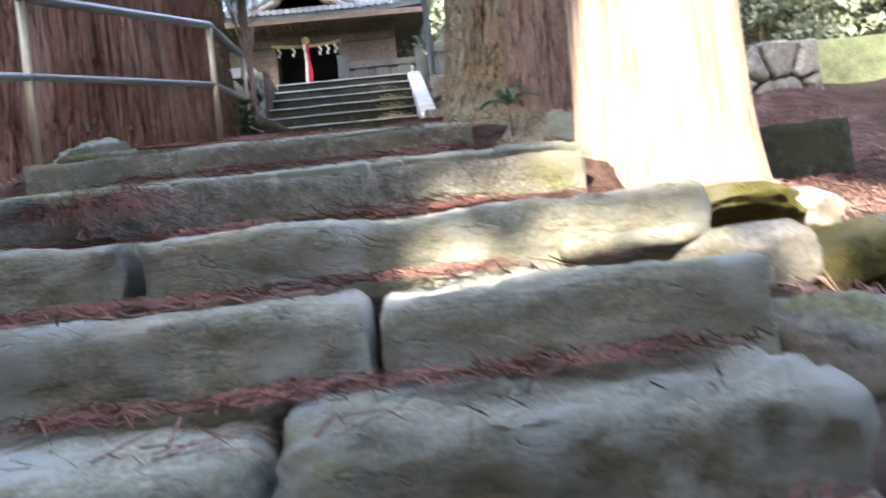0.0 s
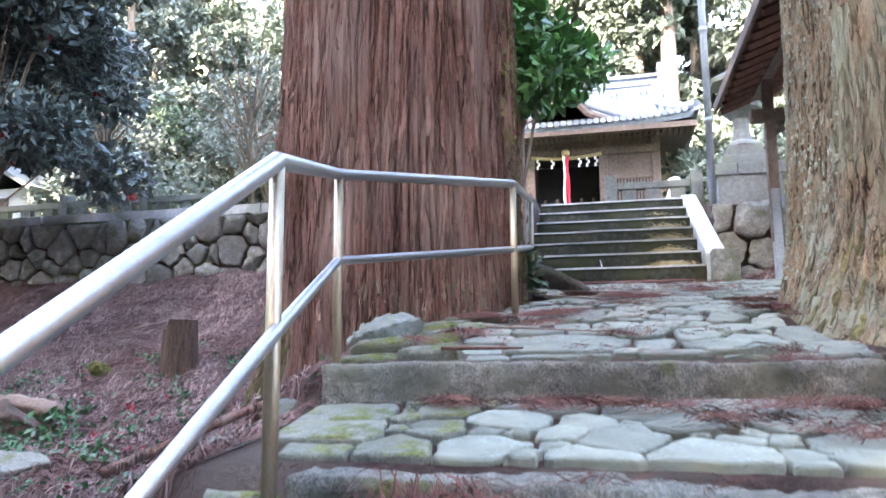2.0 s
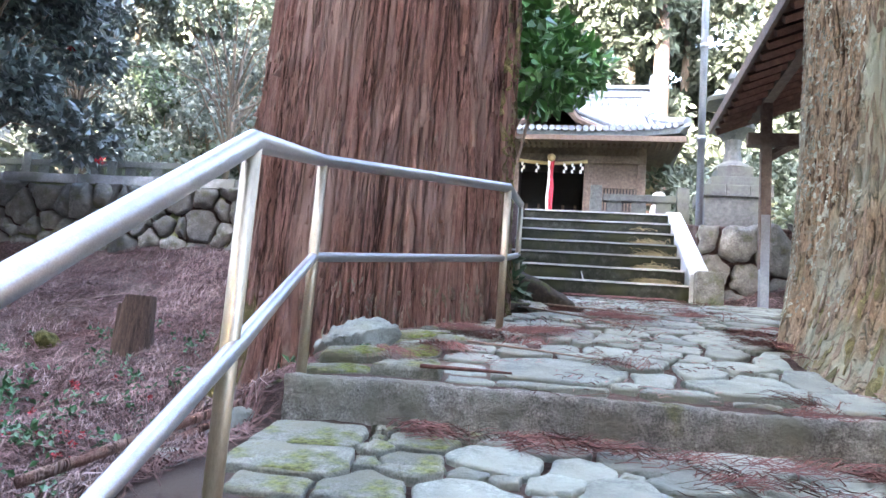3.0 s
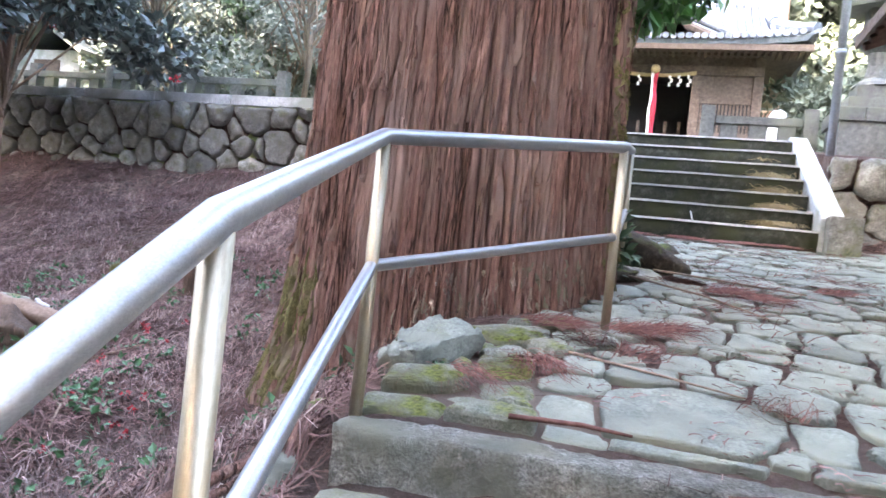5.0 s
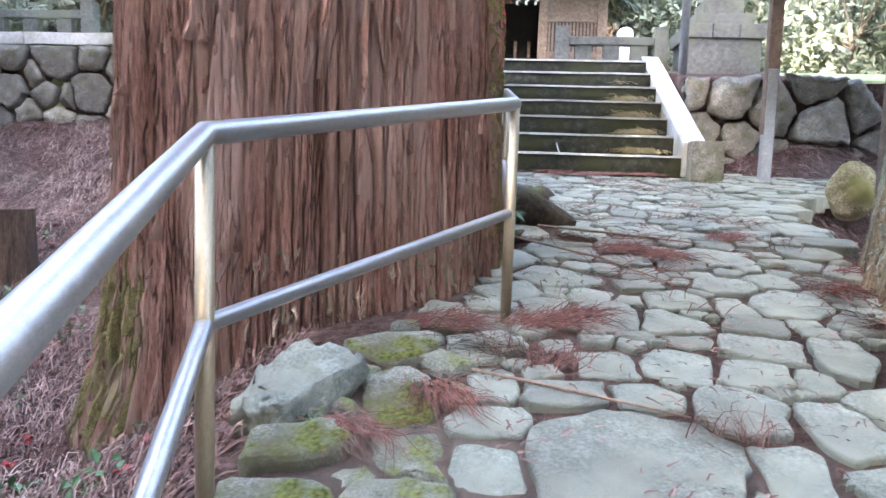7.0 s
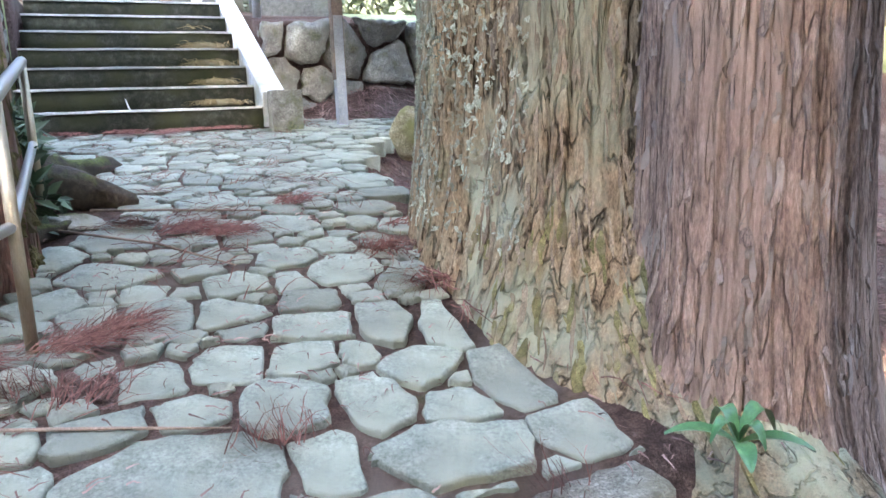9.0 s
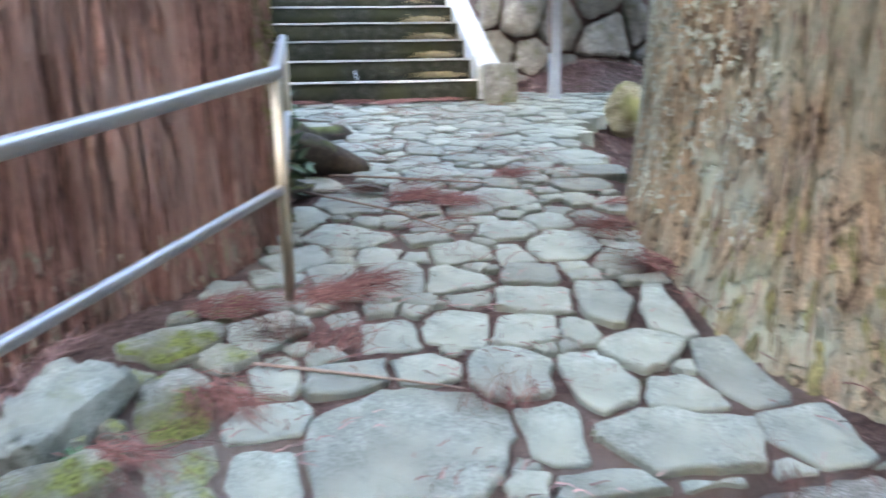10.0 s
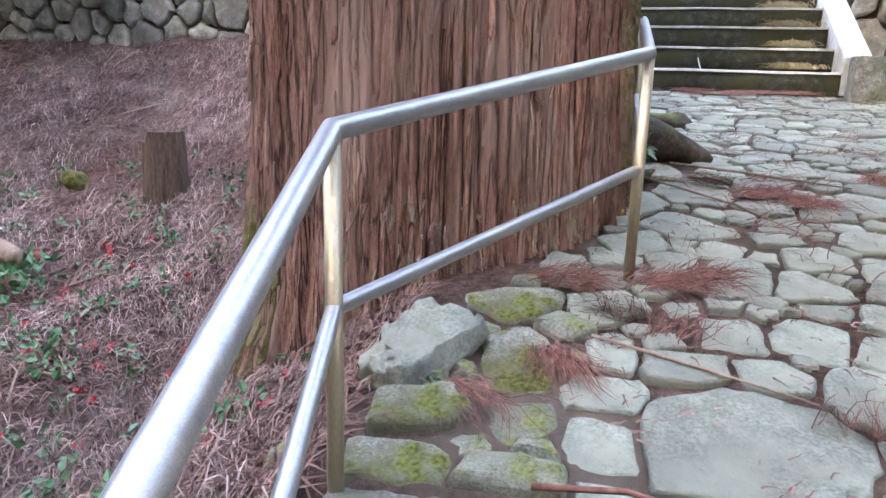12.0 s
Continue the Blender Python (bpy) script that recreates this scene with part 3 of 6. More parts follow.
def roughen(poly, amp, seed, step=0.05):
    """A straight-edged outline broken into a natural one."""
    out = []
    for n, ((ax, ay), (bx, by)) in enumerate(zip(poly, poly[1:] + poly[:1])):
        L = math.hypot(bx - ax, by - ay)
        if L < 1e-5:
            continue
        k = max(1, min(7, round(L / step)))
        nx, ny = (by - ay) / L, -(bx - ax) / L
        for i in range(k):
            f = i / k
            x, y = ax + (bx - ax) * f, ay + (by - ay) * f
            d = amp * (noise.noise(Vector((x * 11, y * 11, seed))) - 0.35) if L > 0.02 else 0
            out.append((x + nx * d, y + ny * d))
    return out


def slab_mesh(name, poly, thick, dome, edge, seed, material, smooth=True):
    """A stone from its outline: upright sides, worn shoulder, uneven face. Origin at the middle of its face."""
    cx = sum(p[0] for p in poly) / len(poly)
    cy = sum(p[1] for p in poly) / len(poly)
    q = [(x - cx, y - cy) for x, y in poly]
    n = len(q)
    v, f = [], []
    rings = ((0.0, -thick, 1.0), (0.0, -edge, 1.0), (edge * 0.35, -edge * 0.35, 1.0), (edge, 0.0, 1.0), (edge + 0.012, dome * 0.3, 1.0), (0.0, dome, 0.5))
    for inset, z, s in rings:
        for x, y in q:
            L = math.hypot(x, y) + 1e-6
            k = max(0.3, 1 - inset / L) * s
            px, py = x * k, y * k
            w = noise.noise(Vector((px * 9 + seed, py * 9, seed * 1.7)))
            v.append((px + 0.009 * w, py - 0.009 * w, z + (0.006 * w if z > -thick else 0)))
    v.append((0, 0, dome * 1.1))
    for r in range(len(rings) - 1):
        for k in range(n):
            f.append((r * n + k, r * n + (k + 1) % n, (r + 1) * n + (k + 1) % n, (r + 1) * n + k))
    top = (len(rings) - 1) * n
    for k in range(n):
        f.append((top + k, top + (k + 1) % n, len(v) - 1))
    return mesh_from(name, v, f, material, smooth=smooth), cx, cy


def ccw(poly):
    return poly if sum(a[0] * b[1] - b[0] * a[1] for a, b in zip(poly, poly[1:] + poly[:1])) > 0 else poly[::-1]


def filler(sites, inside, box_, sizes, seed, tries=4000, spacing=0.82):
    rnd = random.Random(seed)
    sites = list(sites)
    for _ in range(tries):
        x, y, w = rnd.uniform(box_[0], box_[1]), rnd.uniform(box_[2], box_[3]), rnd.uniform(*sizes)
        if inside(x, y) and all((x - a) ** 2 + (y - b) ** 2 > (spacing * (w + c)) ** 2 for a, b, c in sites):
            sites.append((x, y, w))
    return sites


# ---- retaining walls of fitted fieldstone ----
def fieldstone_wall(name, x0, x1, y, z_base, z_top, seed, sizes, label):
    t = thing(name, label, "stone wall", kind="structure")
    part("wall_core", rough_block(x0, x1, y + 0.10, y + 0.45, z_base - 0.6, z_top - 0.05, cell=0.4, amp=0.015, seed=seed), SOIL, t)
    rnd = random.Random(seed)
    def inside(x, z):
        return x0 + 0.05 < x < x1 - 0.05 and z_base < z < z_top - 0.1
    sites = filler([], inside, (x0, x1, z_base, z_top), sizes, seed, tries=9000, spacing=0.80)
    for n, poly in cells(sites, reach=1.2):
        poly = [(px, min(pz, z_top + 0.02 * math.sin(px * 3))) for px, pz in poly]
        poly = clip(clip(ccw(poly), -1, 0, -x0), 1, 0, x1)
        poly = shrink(poly, 0.011) if len(poly) > 2 else []
        if len(poly) < 3:
            continue
        me, cx, cz = slab_mesh("wall_stone", roughen(soften(poly, 0.14), 0.04, n, 0.07), 0.22, rnd.uniform(0.0, 0.05), rnd.uniform(0.02, 0.045), n + seed, WALL_ROCK)
        m = Matrix.Translation((cx, y + rnd.uniform(-0.04, 0.03), cz)) @ Matrix.Rotation(radians(90), 4, "X") @ Matrix.Rotation(rnd.uniform(-0.10, 0.10), 4, "X") @ Matrix.Rotation(rnd.uniform(-0.12, 0.12), 4, "Y")
        obj("wall_stone", me, t, m)
    return t


fieldstone_wall("wall_left", -14.5, -1.1, WALL_Y, 1.75, 3.38, 1, (0.15, 0.32), "dry-laid wall of rounded mossy fieldstones")
fieldstone_wall("wall_right", 1.51, 8.0, WALL_Y - 0.1, 1.75, 3.13, 2, (0.20, 0.34), "retaining wall of large fitted grey stones")


# ---- paving ----
# stones told apart by eye: x, y, width, depth, turn
PAVED_EDGE = [(-0.68, 0.215, 0.33, 0.24, 0.2), (-0.96, 0.25, 0.28, 0.24, 0.2), (-0.82, 0.40, 0.13, 0.10, 0.4), (-0.99, 0.50, 0.26, 0.15, 0.3), (-0.49, 0.49, 0.21, 0.19, 0.0), (-0.69, 0.53, 0.17, 0.20, 0.3), (-0.47, 0.71, 0.22, 0.16, 0.2), (-0.77, 0.84, 0.20, 0.38, 0.2), (-0.47, 0.92, 0.14, 0.20, 0.2), (-0.82, 1.19, 0.30, 0.22, 0.6), (-0.53, 1.21, 0.26, 0.20, 0.4), (-0.67, 1.40, 0.15, 0.12, 0.2), (-0.28, 1.66, 0.17, 0.24, 0.3), (-0.44, 1.87, 0.29, 0.21, 0.7), (-0.23, 2.15, 0.26, 0.40, 0.8), (-0.18, 2.63, 0.33, 0.36, 1.2)]
PAVED_NEAR = [(-0.08, 0.56, 0.58, 0.46, 0.0), (-0.10, 0.245, 0.46, 0.11, 0.0), (0.42, 0.28, 0.30, 0.16, 0.0), (1.05, 0.43, 0.25, 0.25, 0.0), (0.68, 0.45, 0.42, 0.26, 0.0), (0.32, 0.56, 0.16, 0.26, -0.1), (0.77, 0.68, 0.20, 0.17, 0.0), (0.99, 0.78, 0.18, 0.38, 0.0), (0.54, 0.78, 0.19, 0.29, 0.2), (0.27, 0.86, 0.28, 0.27, -0.2), (-0.26, 0.89, 0.28, 0.16, 0.1), (0.01, 0.92, 0.20, 0.16, 0.3), (0.76, 0.94, 0.24, 0.20, 0.4), (-0.32, 1.03, 0.11, 0.09, 0.3), (0.58, 1.08, 0.11, 0.16, 0.0), (0.39, 1.11, 0.21, 0.20, 0.0), (0.92, 0.32, 0.12, 0.10, 0.3)]
PAVED_MID = [(-0.09, 1.17, 0.20, 0.22, 0.0), (0.15, 1.18, 0.23, 0.29, -0.2), (0.93, 1.19, 0.14, 0.40, -0.1), (-0.25, 1.30, 0.12, 0.09, 0.3), (0.75, 1.29, 0.19, 0.36, 0.0), (0.49, 1.34, 0.30, 0.18, -0.1), (0.20, 1.56, 0.23, 0.22, 0.4), (0.52, 1.57, 0.22, 0.17, -0.1), (-0.04, 1.59, 0.25, 0.32, 0.3), (0.97, 1.68, 0.17, 0.34, -0.4), (0.51, 1.80, 0.15, 0.19, 0.1), (0.27, 1.83, 0.29, 0.20, 0.2), (0.78, 1.86, 0.28, 0.34, -0.3), (0.15, 2.03, 0.19, 0.13, 0.2), (0.53, 2.10, 0.25, 0.21, -0.1), (0.79, 2.20, 0.20, 0.18, 0.3), (1.05, 2.21, 0.18, 0.26, 0.3), (0.64, 2.66, 0.36, 0.25, -0.4), (0.34, 3.15, 0.34, 0.30, 0.2)]


def on_path(x, y):
    lo = np.interp(y, [0.2, 0.9, 1.3, 1.7, 2.6, 3.0, 3.8, 4.6, 6.4], [-1.12, -0.98, -0.9, -0.62, -0.4, -0.1, -0.1, -0.35, -0.9])
    hi = np.interp(y, [0.2, 0.6, 1.02, 1.45, 2.36, 3.4, 4.4, 5.2, 5.8, 7.3], [1.16, 1.10, 1.04, 1.03, 1.24, 1.40, 1.62, 2.0, 2.8, 3.0])
    return lo < x < hi and 0.2 < y < (6.35 if x < 1.65 else 7.35)


def extent(stone, ux, uy):
    """How far a stone reaches from its middle along a direction."""
    x, y, w, d, a = stone
    c, k = abs(ux * math.cos(a) + uy * math.sin(a)), abs(uy * math.cos(a) - ux * math.sin(a))
    return ((w * 0.5 * c) ** 1.2 + (d * 0.5 * k) ** 1.2) ** (1 / 1.2)


def lay_stones(fixed, inside, box_, sizes, seed, tries):
    """Stones fitted against each other: the given ones, then random ones in the gaps. Gives (stone, outline)."""
    rnd = random.Random(seed)
    stones = [(x, y, w, d, a, 1.36) for x, y, w, d, a in fixed]
    for n in range(tries):
        x, y = rnd.uniform(box_[0], box_[1]), rnd.uniform(box_[2], box_[3])
        big = sizes[1] - (sizes[1] - sizes[0]) * (n / tries) ** 0.5
        w = rnd.uniform(0.75, 1.0) * big
        d, a = w * rnd.uniform(0.55, 0.95), rnd.uniform(-0.4, 0.4)
        if not inside(x, y):
            continue
        new_one = (x, y, w, d, a)
        for o in stones:
            dx, dy = o[0] - x, o[1] - y
            L = math.hypot(dx, dy)
            if L < 1.0 and (L < 0.02 or L < 0.87 * (extent(new_one, dx / L, dy / L) + extent(o[:5], dx / L, dy / L))):
                break
        else:
            stones.append((*new_one, 1.55))
    for n, (x, y, w, d, a, grow) in enumerate(stones):
        ca, sa, e, g = math.cos(a), math.sin(a), w * 0.5 * grow, d * 0.5 * grow
        corners = []
        for su, sv in ((-1, -1), (1, -1), (1, 1), (-1, 1)):
            u, v = su * e * rnd.uniform(0.82, 1.04), sv * g * rnd.uniform(0.82, 1.04)
            corners.append((x + u * ca - v * sa, y + u * sa + v * ca))
        poly = ccw(corners)
        for m, o in enumerate(stones):
            dx, dy = o[0] - x, o[1] - y
            L = math.hypot(dx, dy)
            if m == n or L > 1.1 or L < 1e-4:
                continue
            ux, uy = dx / L, dy / L
            h0, h1 = extent((x, y, w, d, a), ux, uy), extent(o[:5], ux, uy)
            poly = clip(poly, ux, uy, ux * x + uy * y + L * h0 / (h0 + h1))
            if len(poly) < 3:
                break
        if len(poly) >= 3:
            yield (x, y, w, d, a), poly


def pavement():
    t = thing("pavement", "irregular greenish paving stones with litter in the joints", "paving", kind="structure")
    rnd = random.Random(11)
    laid = lay_stones(PAVED_EDGE + PAVED_NEAR + PAVED_MID, on_path, (-1.1, 3.0, 0.2, 7.35), (0.07, 0.34), 3, 9000)
    for n, ((x, y, w, d, a), poly) in enumerate(laid):
        poly = clip(poly, 0.045, -1, -0.250)
        poly = shrink(poly, rnd.uniform(0.001, 0.005)) if len(poly) > 2 else []
        if len(poly) < 3:
            continue
        mossy = x < -0.55 and y < 1.5
        me, cx, cy = slab_mesh("paving_stone", roughen(soften(poly, 0.06 if w > 0.3 else 0.11), 0.020, n, 0.04), 0.14, 0.003, 0.022 if mossy else 0.010, n, (MOSSY_STONE if n in (1, 3, 7, 9, 11) else PAVE_MOSS) if mossy else PAVE, smooth=False)
        slope = float(surf_z(cy + 0.1) - surf_z(cy - 0.1)) / 0.2 if cy > 0.3 else 0.15
        z = float(surf_z(cy)) + rnd.uniform(-0.012, 0.012) - 0.05 * max(0, -cx - 0.6) + (rnd.uniform(0.0, 0.045) if mossy else 0)
        obj("paving_stone", me, t, Matrix.Translation((cx, cy, z)) @ Matrix.Rotation(math.atan(slope) + rnd.uniform(-0.03, 0.03), 4, "X") @ Matrix.Rotation(rnd.uniform(-0.03, 0.03) - (0.05 if cx < -0.7 else 0), 4, "Y"))
    return t


def tread_paving():
    t = thing("pavement", "mossy flat stones laid between two granite steps", "paving", kind="structure")
    rnd = random.Random(12)
    def inside(x, y):
        return -0.85 < x < 1.4 and -0.74 < y < -0.02 + 0.03 * x
    for n, (stone, poly) in enumerate(lay_stones([], inside, (-0.9, 1.4, -0.77, -0.02), (0.08, 0.36), 9, 3000)):
        poly = clip(clip(poly, 0, -1, 0.762), -0.045, 1, 0.042)
        poly = shrink(poly, rnd.uniform(0.001, 0.005)) if len(poly) > 2 else []
        if len(poly) < 3:
            continue
        me, cx, cy = slab_mesh("paving_stone", roughen(soften(poly, 0.11), 0.020, n, 0.04), 0.14, 0.003, 0.010, n + 300, PAVE_MOSS if stone[0] < -0.35 else PAVE, smooth=False)
        obj("paving_stone", me, t, Matrix.Translation((cx, cy, float(surf_z(cy)) + rnd.uniform(-0.01, 0.012))) @ Matrix.Rotation(0.15 + rnd.uniform(-0.03, 0.03), 4, "X"))
    return t


pavement()
tread_paving()


# ---- great cedars ----
def trunk_mesh(name, cx, cy, r, z0, z1, material, seed, flare=0.35, lobes=7, seg=260, ridge=0.022, flare_h=0.55, lean=(0, 0), stretch=(1, 1), groove=26, width=8.0, toe=None):
    """A cedar trunk: buttressed foot, slow taper, deep vertical bark ridges."""
    n_low = 70
    zs = np.concatenate([np.linspace(z0, z0 + 3.6, n_low), np.linspace(z0 + 3.9, z1, 26)])
    v = []
    for z in zs:
        h = z - z0 - 0.25
        fl = flare * math.exp(-max(h, -0.2) / flare_h)
        taper = r * (1 - 0.018 * max(h - 1, 0))
        for k in range(seg):
            a = 2 * math.pi * k / seg
            ca, sa = math.cos(a), math.sin(a)
            reach = 0.0
            if toe:
                off = (a - toe[0] + math.pi) % (2 * math.pi) - math.pi
                reach = toe[1] * math.exp(-(off / toe[2]) ** 2 - max(h, -0.2) / toe[3])
            lobe = 0.5 + 0.5 * noise.noise(Vector((ca * 1.5 * lobes / 5, sa * 1.5 * lobes / 5, seed)))
            base = taper + (fl * (0.35 + 1.3 * lobe) + reach) * r + 0.05 * r * noise.noise(Vector((ca * 2.2, sa * 2.2, seed + 5 + z * 0.12)))
            wob = noise.noise(Vector((ca * 3, sa * 3, z * 0.7 + seed))) * 1.2
            cut = abs(noise.noise(Vector((ca * groove * 0.42 + wob * 0.3, sa * groove * 0.42, z * 0.45 + seed * 2))))
            cut2 = abs(noise.noise(Vector((ca * groove * 1.1, sa * groove * 1.1 + wob * 0.4, z * 0.9 + seed * 3))))
            depth = -ridge * 1.6 * max(0, 1 - cut * width) - ridge * 0.8 * max(0, 1 - cut2 * 6) + ridge * 0.4 * noise.noise(Vector((ca * 50, sa * 50, z * 6)))
            rr = base + depth
            v.append((cx + lean[0] * h + ca * rr * stretch[0], cy + lean[1] * h + sa * rr * stretch[1], z))
    n = len(zs)
    i, k = np.meshgrid(np.arange(n - 1), np.arange(seg), indexing="ij")
    a = (i * seg + k).ravel()
    b = (i * seg + (k + 1) % seg).ravel()
    f = np.stack([a, b, b + seg, a + seg], 1)
    return mesh_from(name, v, f.tolist(), material, smooth=True)


def cedar(label, cx, cy, r, z0, z1, material, seed, crown=True, **kw):
    t = thing("cedar_tree", label, "tree", group="old cedars by the steps")
    obj("trunk", trunk_mesh("trunk", cx, cy, r, z0, z1, material, seed, **kw), t)
    if crown:
        rnd = random.Random(seed)
        cs, rs = [], []
        for k in range(22):
            z = z1 - 3.5 + 6.0 * k / 22
            spread = 2.6 * (1 - 0.75 * k / 22)
            a = rnd.uniform(0, 6.28)
            cs.append((cx + math.cos(a) * spread * rnd.uniform(0.3, 1), cy + math.sin(a) * spread * rnd.uniform(0.3, 1), z))
            rs.append(rnd.uniform(0.7, 1.2))
        v, f = leaves(cs, rs, 1500, 0.26, seed, droop=0.6)
        sweep_mesh("crown", v, f, LEAF, t)
    return t


def bark_flakes(tree, material, seed, count, z0, z1, a0, a1, length, width, thick, label, lift=0.5):
    """Loose strips of bark standing proud of a trunk, each a thin bent plate."""
    trunk = [c for c in tree.children if c.name.startswith("trunk")][0]
    co = np.empty(len(trunk.data.vertices) * 3)
    trunk.data.vertices.foreach_get("co", co)
    co = co.reshape(-1, 3)
    seg = int(np.argmax(co[:, 2] > co[0, 2] + 1e-6))
    grid = co.reshape(-1, seg, 3)
    zs = grid[:, 0, 2]
    mid = grid.mean(1)
    rng = np.random.default_rng(seed)
    rows, v, f = 7, [], []

    def at(a, z):
        i = min(max(np.interp(z, zs, np.arange(len(zs))), 0), len(zs) - 1.001)
        k = (a / (2 * math.pi) * seg) % seg
        i0, k0 = int(i), int(k) % seg
        k1, fi, fk = (k0 + 1) % seg, i - i0, k - int(k)
        p = (grid[i0, k0] * (1 - fk) + grid[i0, k1] * fk) * (1 - fi) + (grid[i0 + 1, k0] * (1 - fk) + grid[i0 + 1, k1] * fk) * fi
        o = p - (mid[i0] * (1 - fi) + mid[i0 + 1] * fi)
        o[2] = 0
        r = float(np.hypot(o[0], o[1]))
        return p, o / r, r

    for _ in range(count):
        a, z = rng.uniform(a0, a1), z0 + (z1 - z0) * rng.random()
        L, w, th = length * rng.uniform(0.35, 1.5), width * rng.uniform(0.4, 1.5), thick * rng.uniform(0.4, 1.4)
        r = at(a, z)[2]
        drift, curl, ph = rng.normal(0, 0.05), (rng.random() ** 3) * lift * th * 4, rng.uniform(0, 6)
        b = len(v)
        for j in range(rows):
            t = j / (rows - 1)
            zz = z + L * (t - 0.5)
            ragged = 0.75 + 0.25 * math.sin(ph + t * 9) + rng.uniform(-0.15, 0.15)
            hw = w * 0.5 * max(0.12, math.sin(math.pi * (0.06 + 0.88 * t)) ** 0.45) * ragged
            ac = a + (drift * L * (t - 0.5) + 0.006 * math.sin(ph + t * 4)) / r
            off = th * (0.75 + 0.25 * math.sin(ph * 2 + t * 6)) + curl * (1 - t) ** 2 if t < 0.98 else th * 0.3
            for side, e in ((-1, -0.006), (-0.78, off), (0.7, off * 0.9), (1, -0.006)):
                p, o, _r = at(ac + side * hw / r, zz)
                v.append(p + o * e)
        for j in range(rows - 1):
            for i in range(3):
                q = b + j * 4 + i
                f.append((q, q + 1, q + 5, q + 4))
        f.append((b, b + 3, b + 2, b + 1))
    ob = obj("peeling_bark", mesh_from("peeling_bark", [tuple(p) for p in v], f, material), tree)
    return tagged(ob, label, kind="stuff")


TL = cedar("huge red-brown cedar trunk behind the handrail", -1.49, 2.36, 0.945, 0.55, 17, BARK_RED, 3, flare=0.13, flare_h=0.5, seg=900, ridge=0.030, width=6.0)
TR1 = cedar("massive lichened cedar trunk beside the paving", 1.95, 1.84, 0.67, 0.75, 17, BARK_MOSSY, 8, flare=0.30, toe=(3.98, 0.50, 0.72, 0.45), flare_h=0.55, seg=620, ridge=0.015, stretch=(1.0, 1.5), groove=22)
TR2 = cedar("grey-brown cedar trunk grown against a larger one", 1.86, 0.60, 0.36, 0.5, 16, BARK_GREY, 12, flare=0.42, flare_h=0.4, toe=(3.8, 0.28, 0.8, 0.35), seg=420, ridge=0.012, groove=14)
cedar("smooth cedar trunk beside the granite step, coloured pale for sunlight", 1.89, -0.58, 0.355, 0.15, 15, BARK_SUNLIT, 15, flare=0.22, flare_h=0.3, seg=360, ridge=0.008, groove=12)


bark_flakes(TL, FLAKE_RED, 201, 130, 0.9, 5.2, -3.5, 1.0, 0.75, 0.040, 0.013, "peeling red-brown bark strips")
bark_flakes(TL, FLAKE_RED, 202, 420, 0.9, 4.2, -3.5, 1.0, 0.16, 0.020, 0.011, "short ragged bark flakes", 0.9)
bark_flakes(TL, FLAKE_PALE, 203, 200, 0.95, 1.5, -1.75, -0.35, 0.08, 0.018, 0.008, "frayed pale bark at the foot", 1.0)
bark_flakes(TL, FLAKE_MOSS, 204, 230, 0.45, 1.35, -3.0, -2.05, 0.20, 0.032, 0.012, "yellow-green mossy bark at the foot", 0.5)
bark_flakes(TL, FLAKE_MOSS, 209, 700, 1.2, 4.6, -0.25, 0.75, 0.10, 0.035, 0.014, "dark green moss on the shaded side", 0.4)
bark_flakes(TR1, FLAKE_LICHEN, 205, 2600, 1.45, 4.2, 2.2, 3.75, 0.035, 0.022, 0.005, "pale green lichen crust", 0.5)
bark_flakes(TR1, FLAKE_BROWN, 206, 600, 1.1, 4.2, 3.5, 5.2, 0.14, 0.028, 0.006, "brown flaking bark", 0.7)
bark_flakes(TR1, FLAKE_MOSS, 207, 90, 0.95, 1.6, 3.5, 4.7, 0.10, 0.035, 0.010, "yellow-green moss at the foot", 0.3)
bark_flakes(TR2, FLAKE_GREY, 208, 380, 0.8, 4.0, 2.4, 5.2, 0.14, 0.026, 0.006, "grey-brown flaking bark", 0.7)


def root(label, pts, r):
    pts = [Vector(p) for p in pts]
    fine = [pts[min(2, k // 5)].lerp(pts[min(2, k // 5) + 1], k / 5 - min(2, k // 5)) for k in range(16)]
    bm = tube(fine, r, 18, radii=[r * (1.25 - 0.95 * (k / 15) ** 1.4) for k in range(16)])
    for v in bm.verts:
        v.co += noise.noise_vector(v.co * 6) * r * 0.45 + noise.noise_vector(v.co * 17) * r * 0.2
    return tagged(part("tree_root", bm, ROOT, smooth=True), label, "root")


ROOT = mat("mossy_root", [(0.028, 0.021, 0.015), (0.065, 0.05, 0.036), (0.12, 0.095, 0.07)], size=30, rough=0.95, bump=0.9, depth=0.02, moss=(0.07, 0.085, 0.02), moss_at=0.46, moss_size=6.0, top_moss=True)
root("dark mossy cedar root beside the paving", [(-0.95, 3.1, 1.74), (-0.60, 3.25, 1.68), (-0.28, 3.32, 1.60), (-0.04, 3.32, 1.53)], 0.12)
root("mossy cedar root running along the paving", [(-1.0, 3.4, 1.72), (-0.65, 3.9, 1.70), (-0.38, 4.3, 1.68), (-0.15, 4.6, 1.66)], 0.12)
root("low cedar root under the handrail", [(-0.95, 2.5, 1.42), (-0.66, 2.6, 1.46), (-0.45, 2.8, 1.46), (-0.25, 3.0, 1.48)], 0.08)
mound = tagged(obj("root_mound", rock_mesh("root_mound", 0.55, 1.0, 0.24, 171, ROOT, sub=5), None, Matrix.Translation((-0.72, 3.75, 1.56))), "dark mossy earth bank among the cedar's roots", "earth bank")


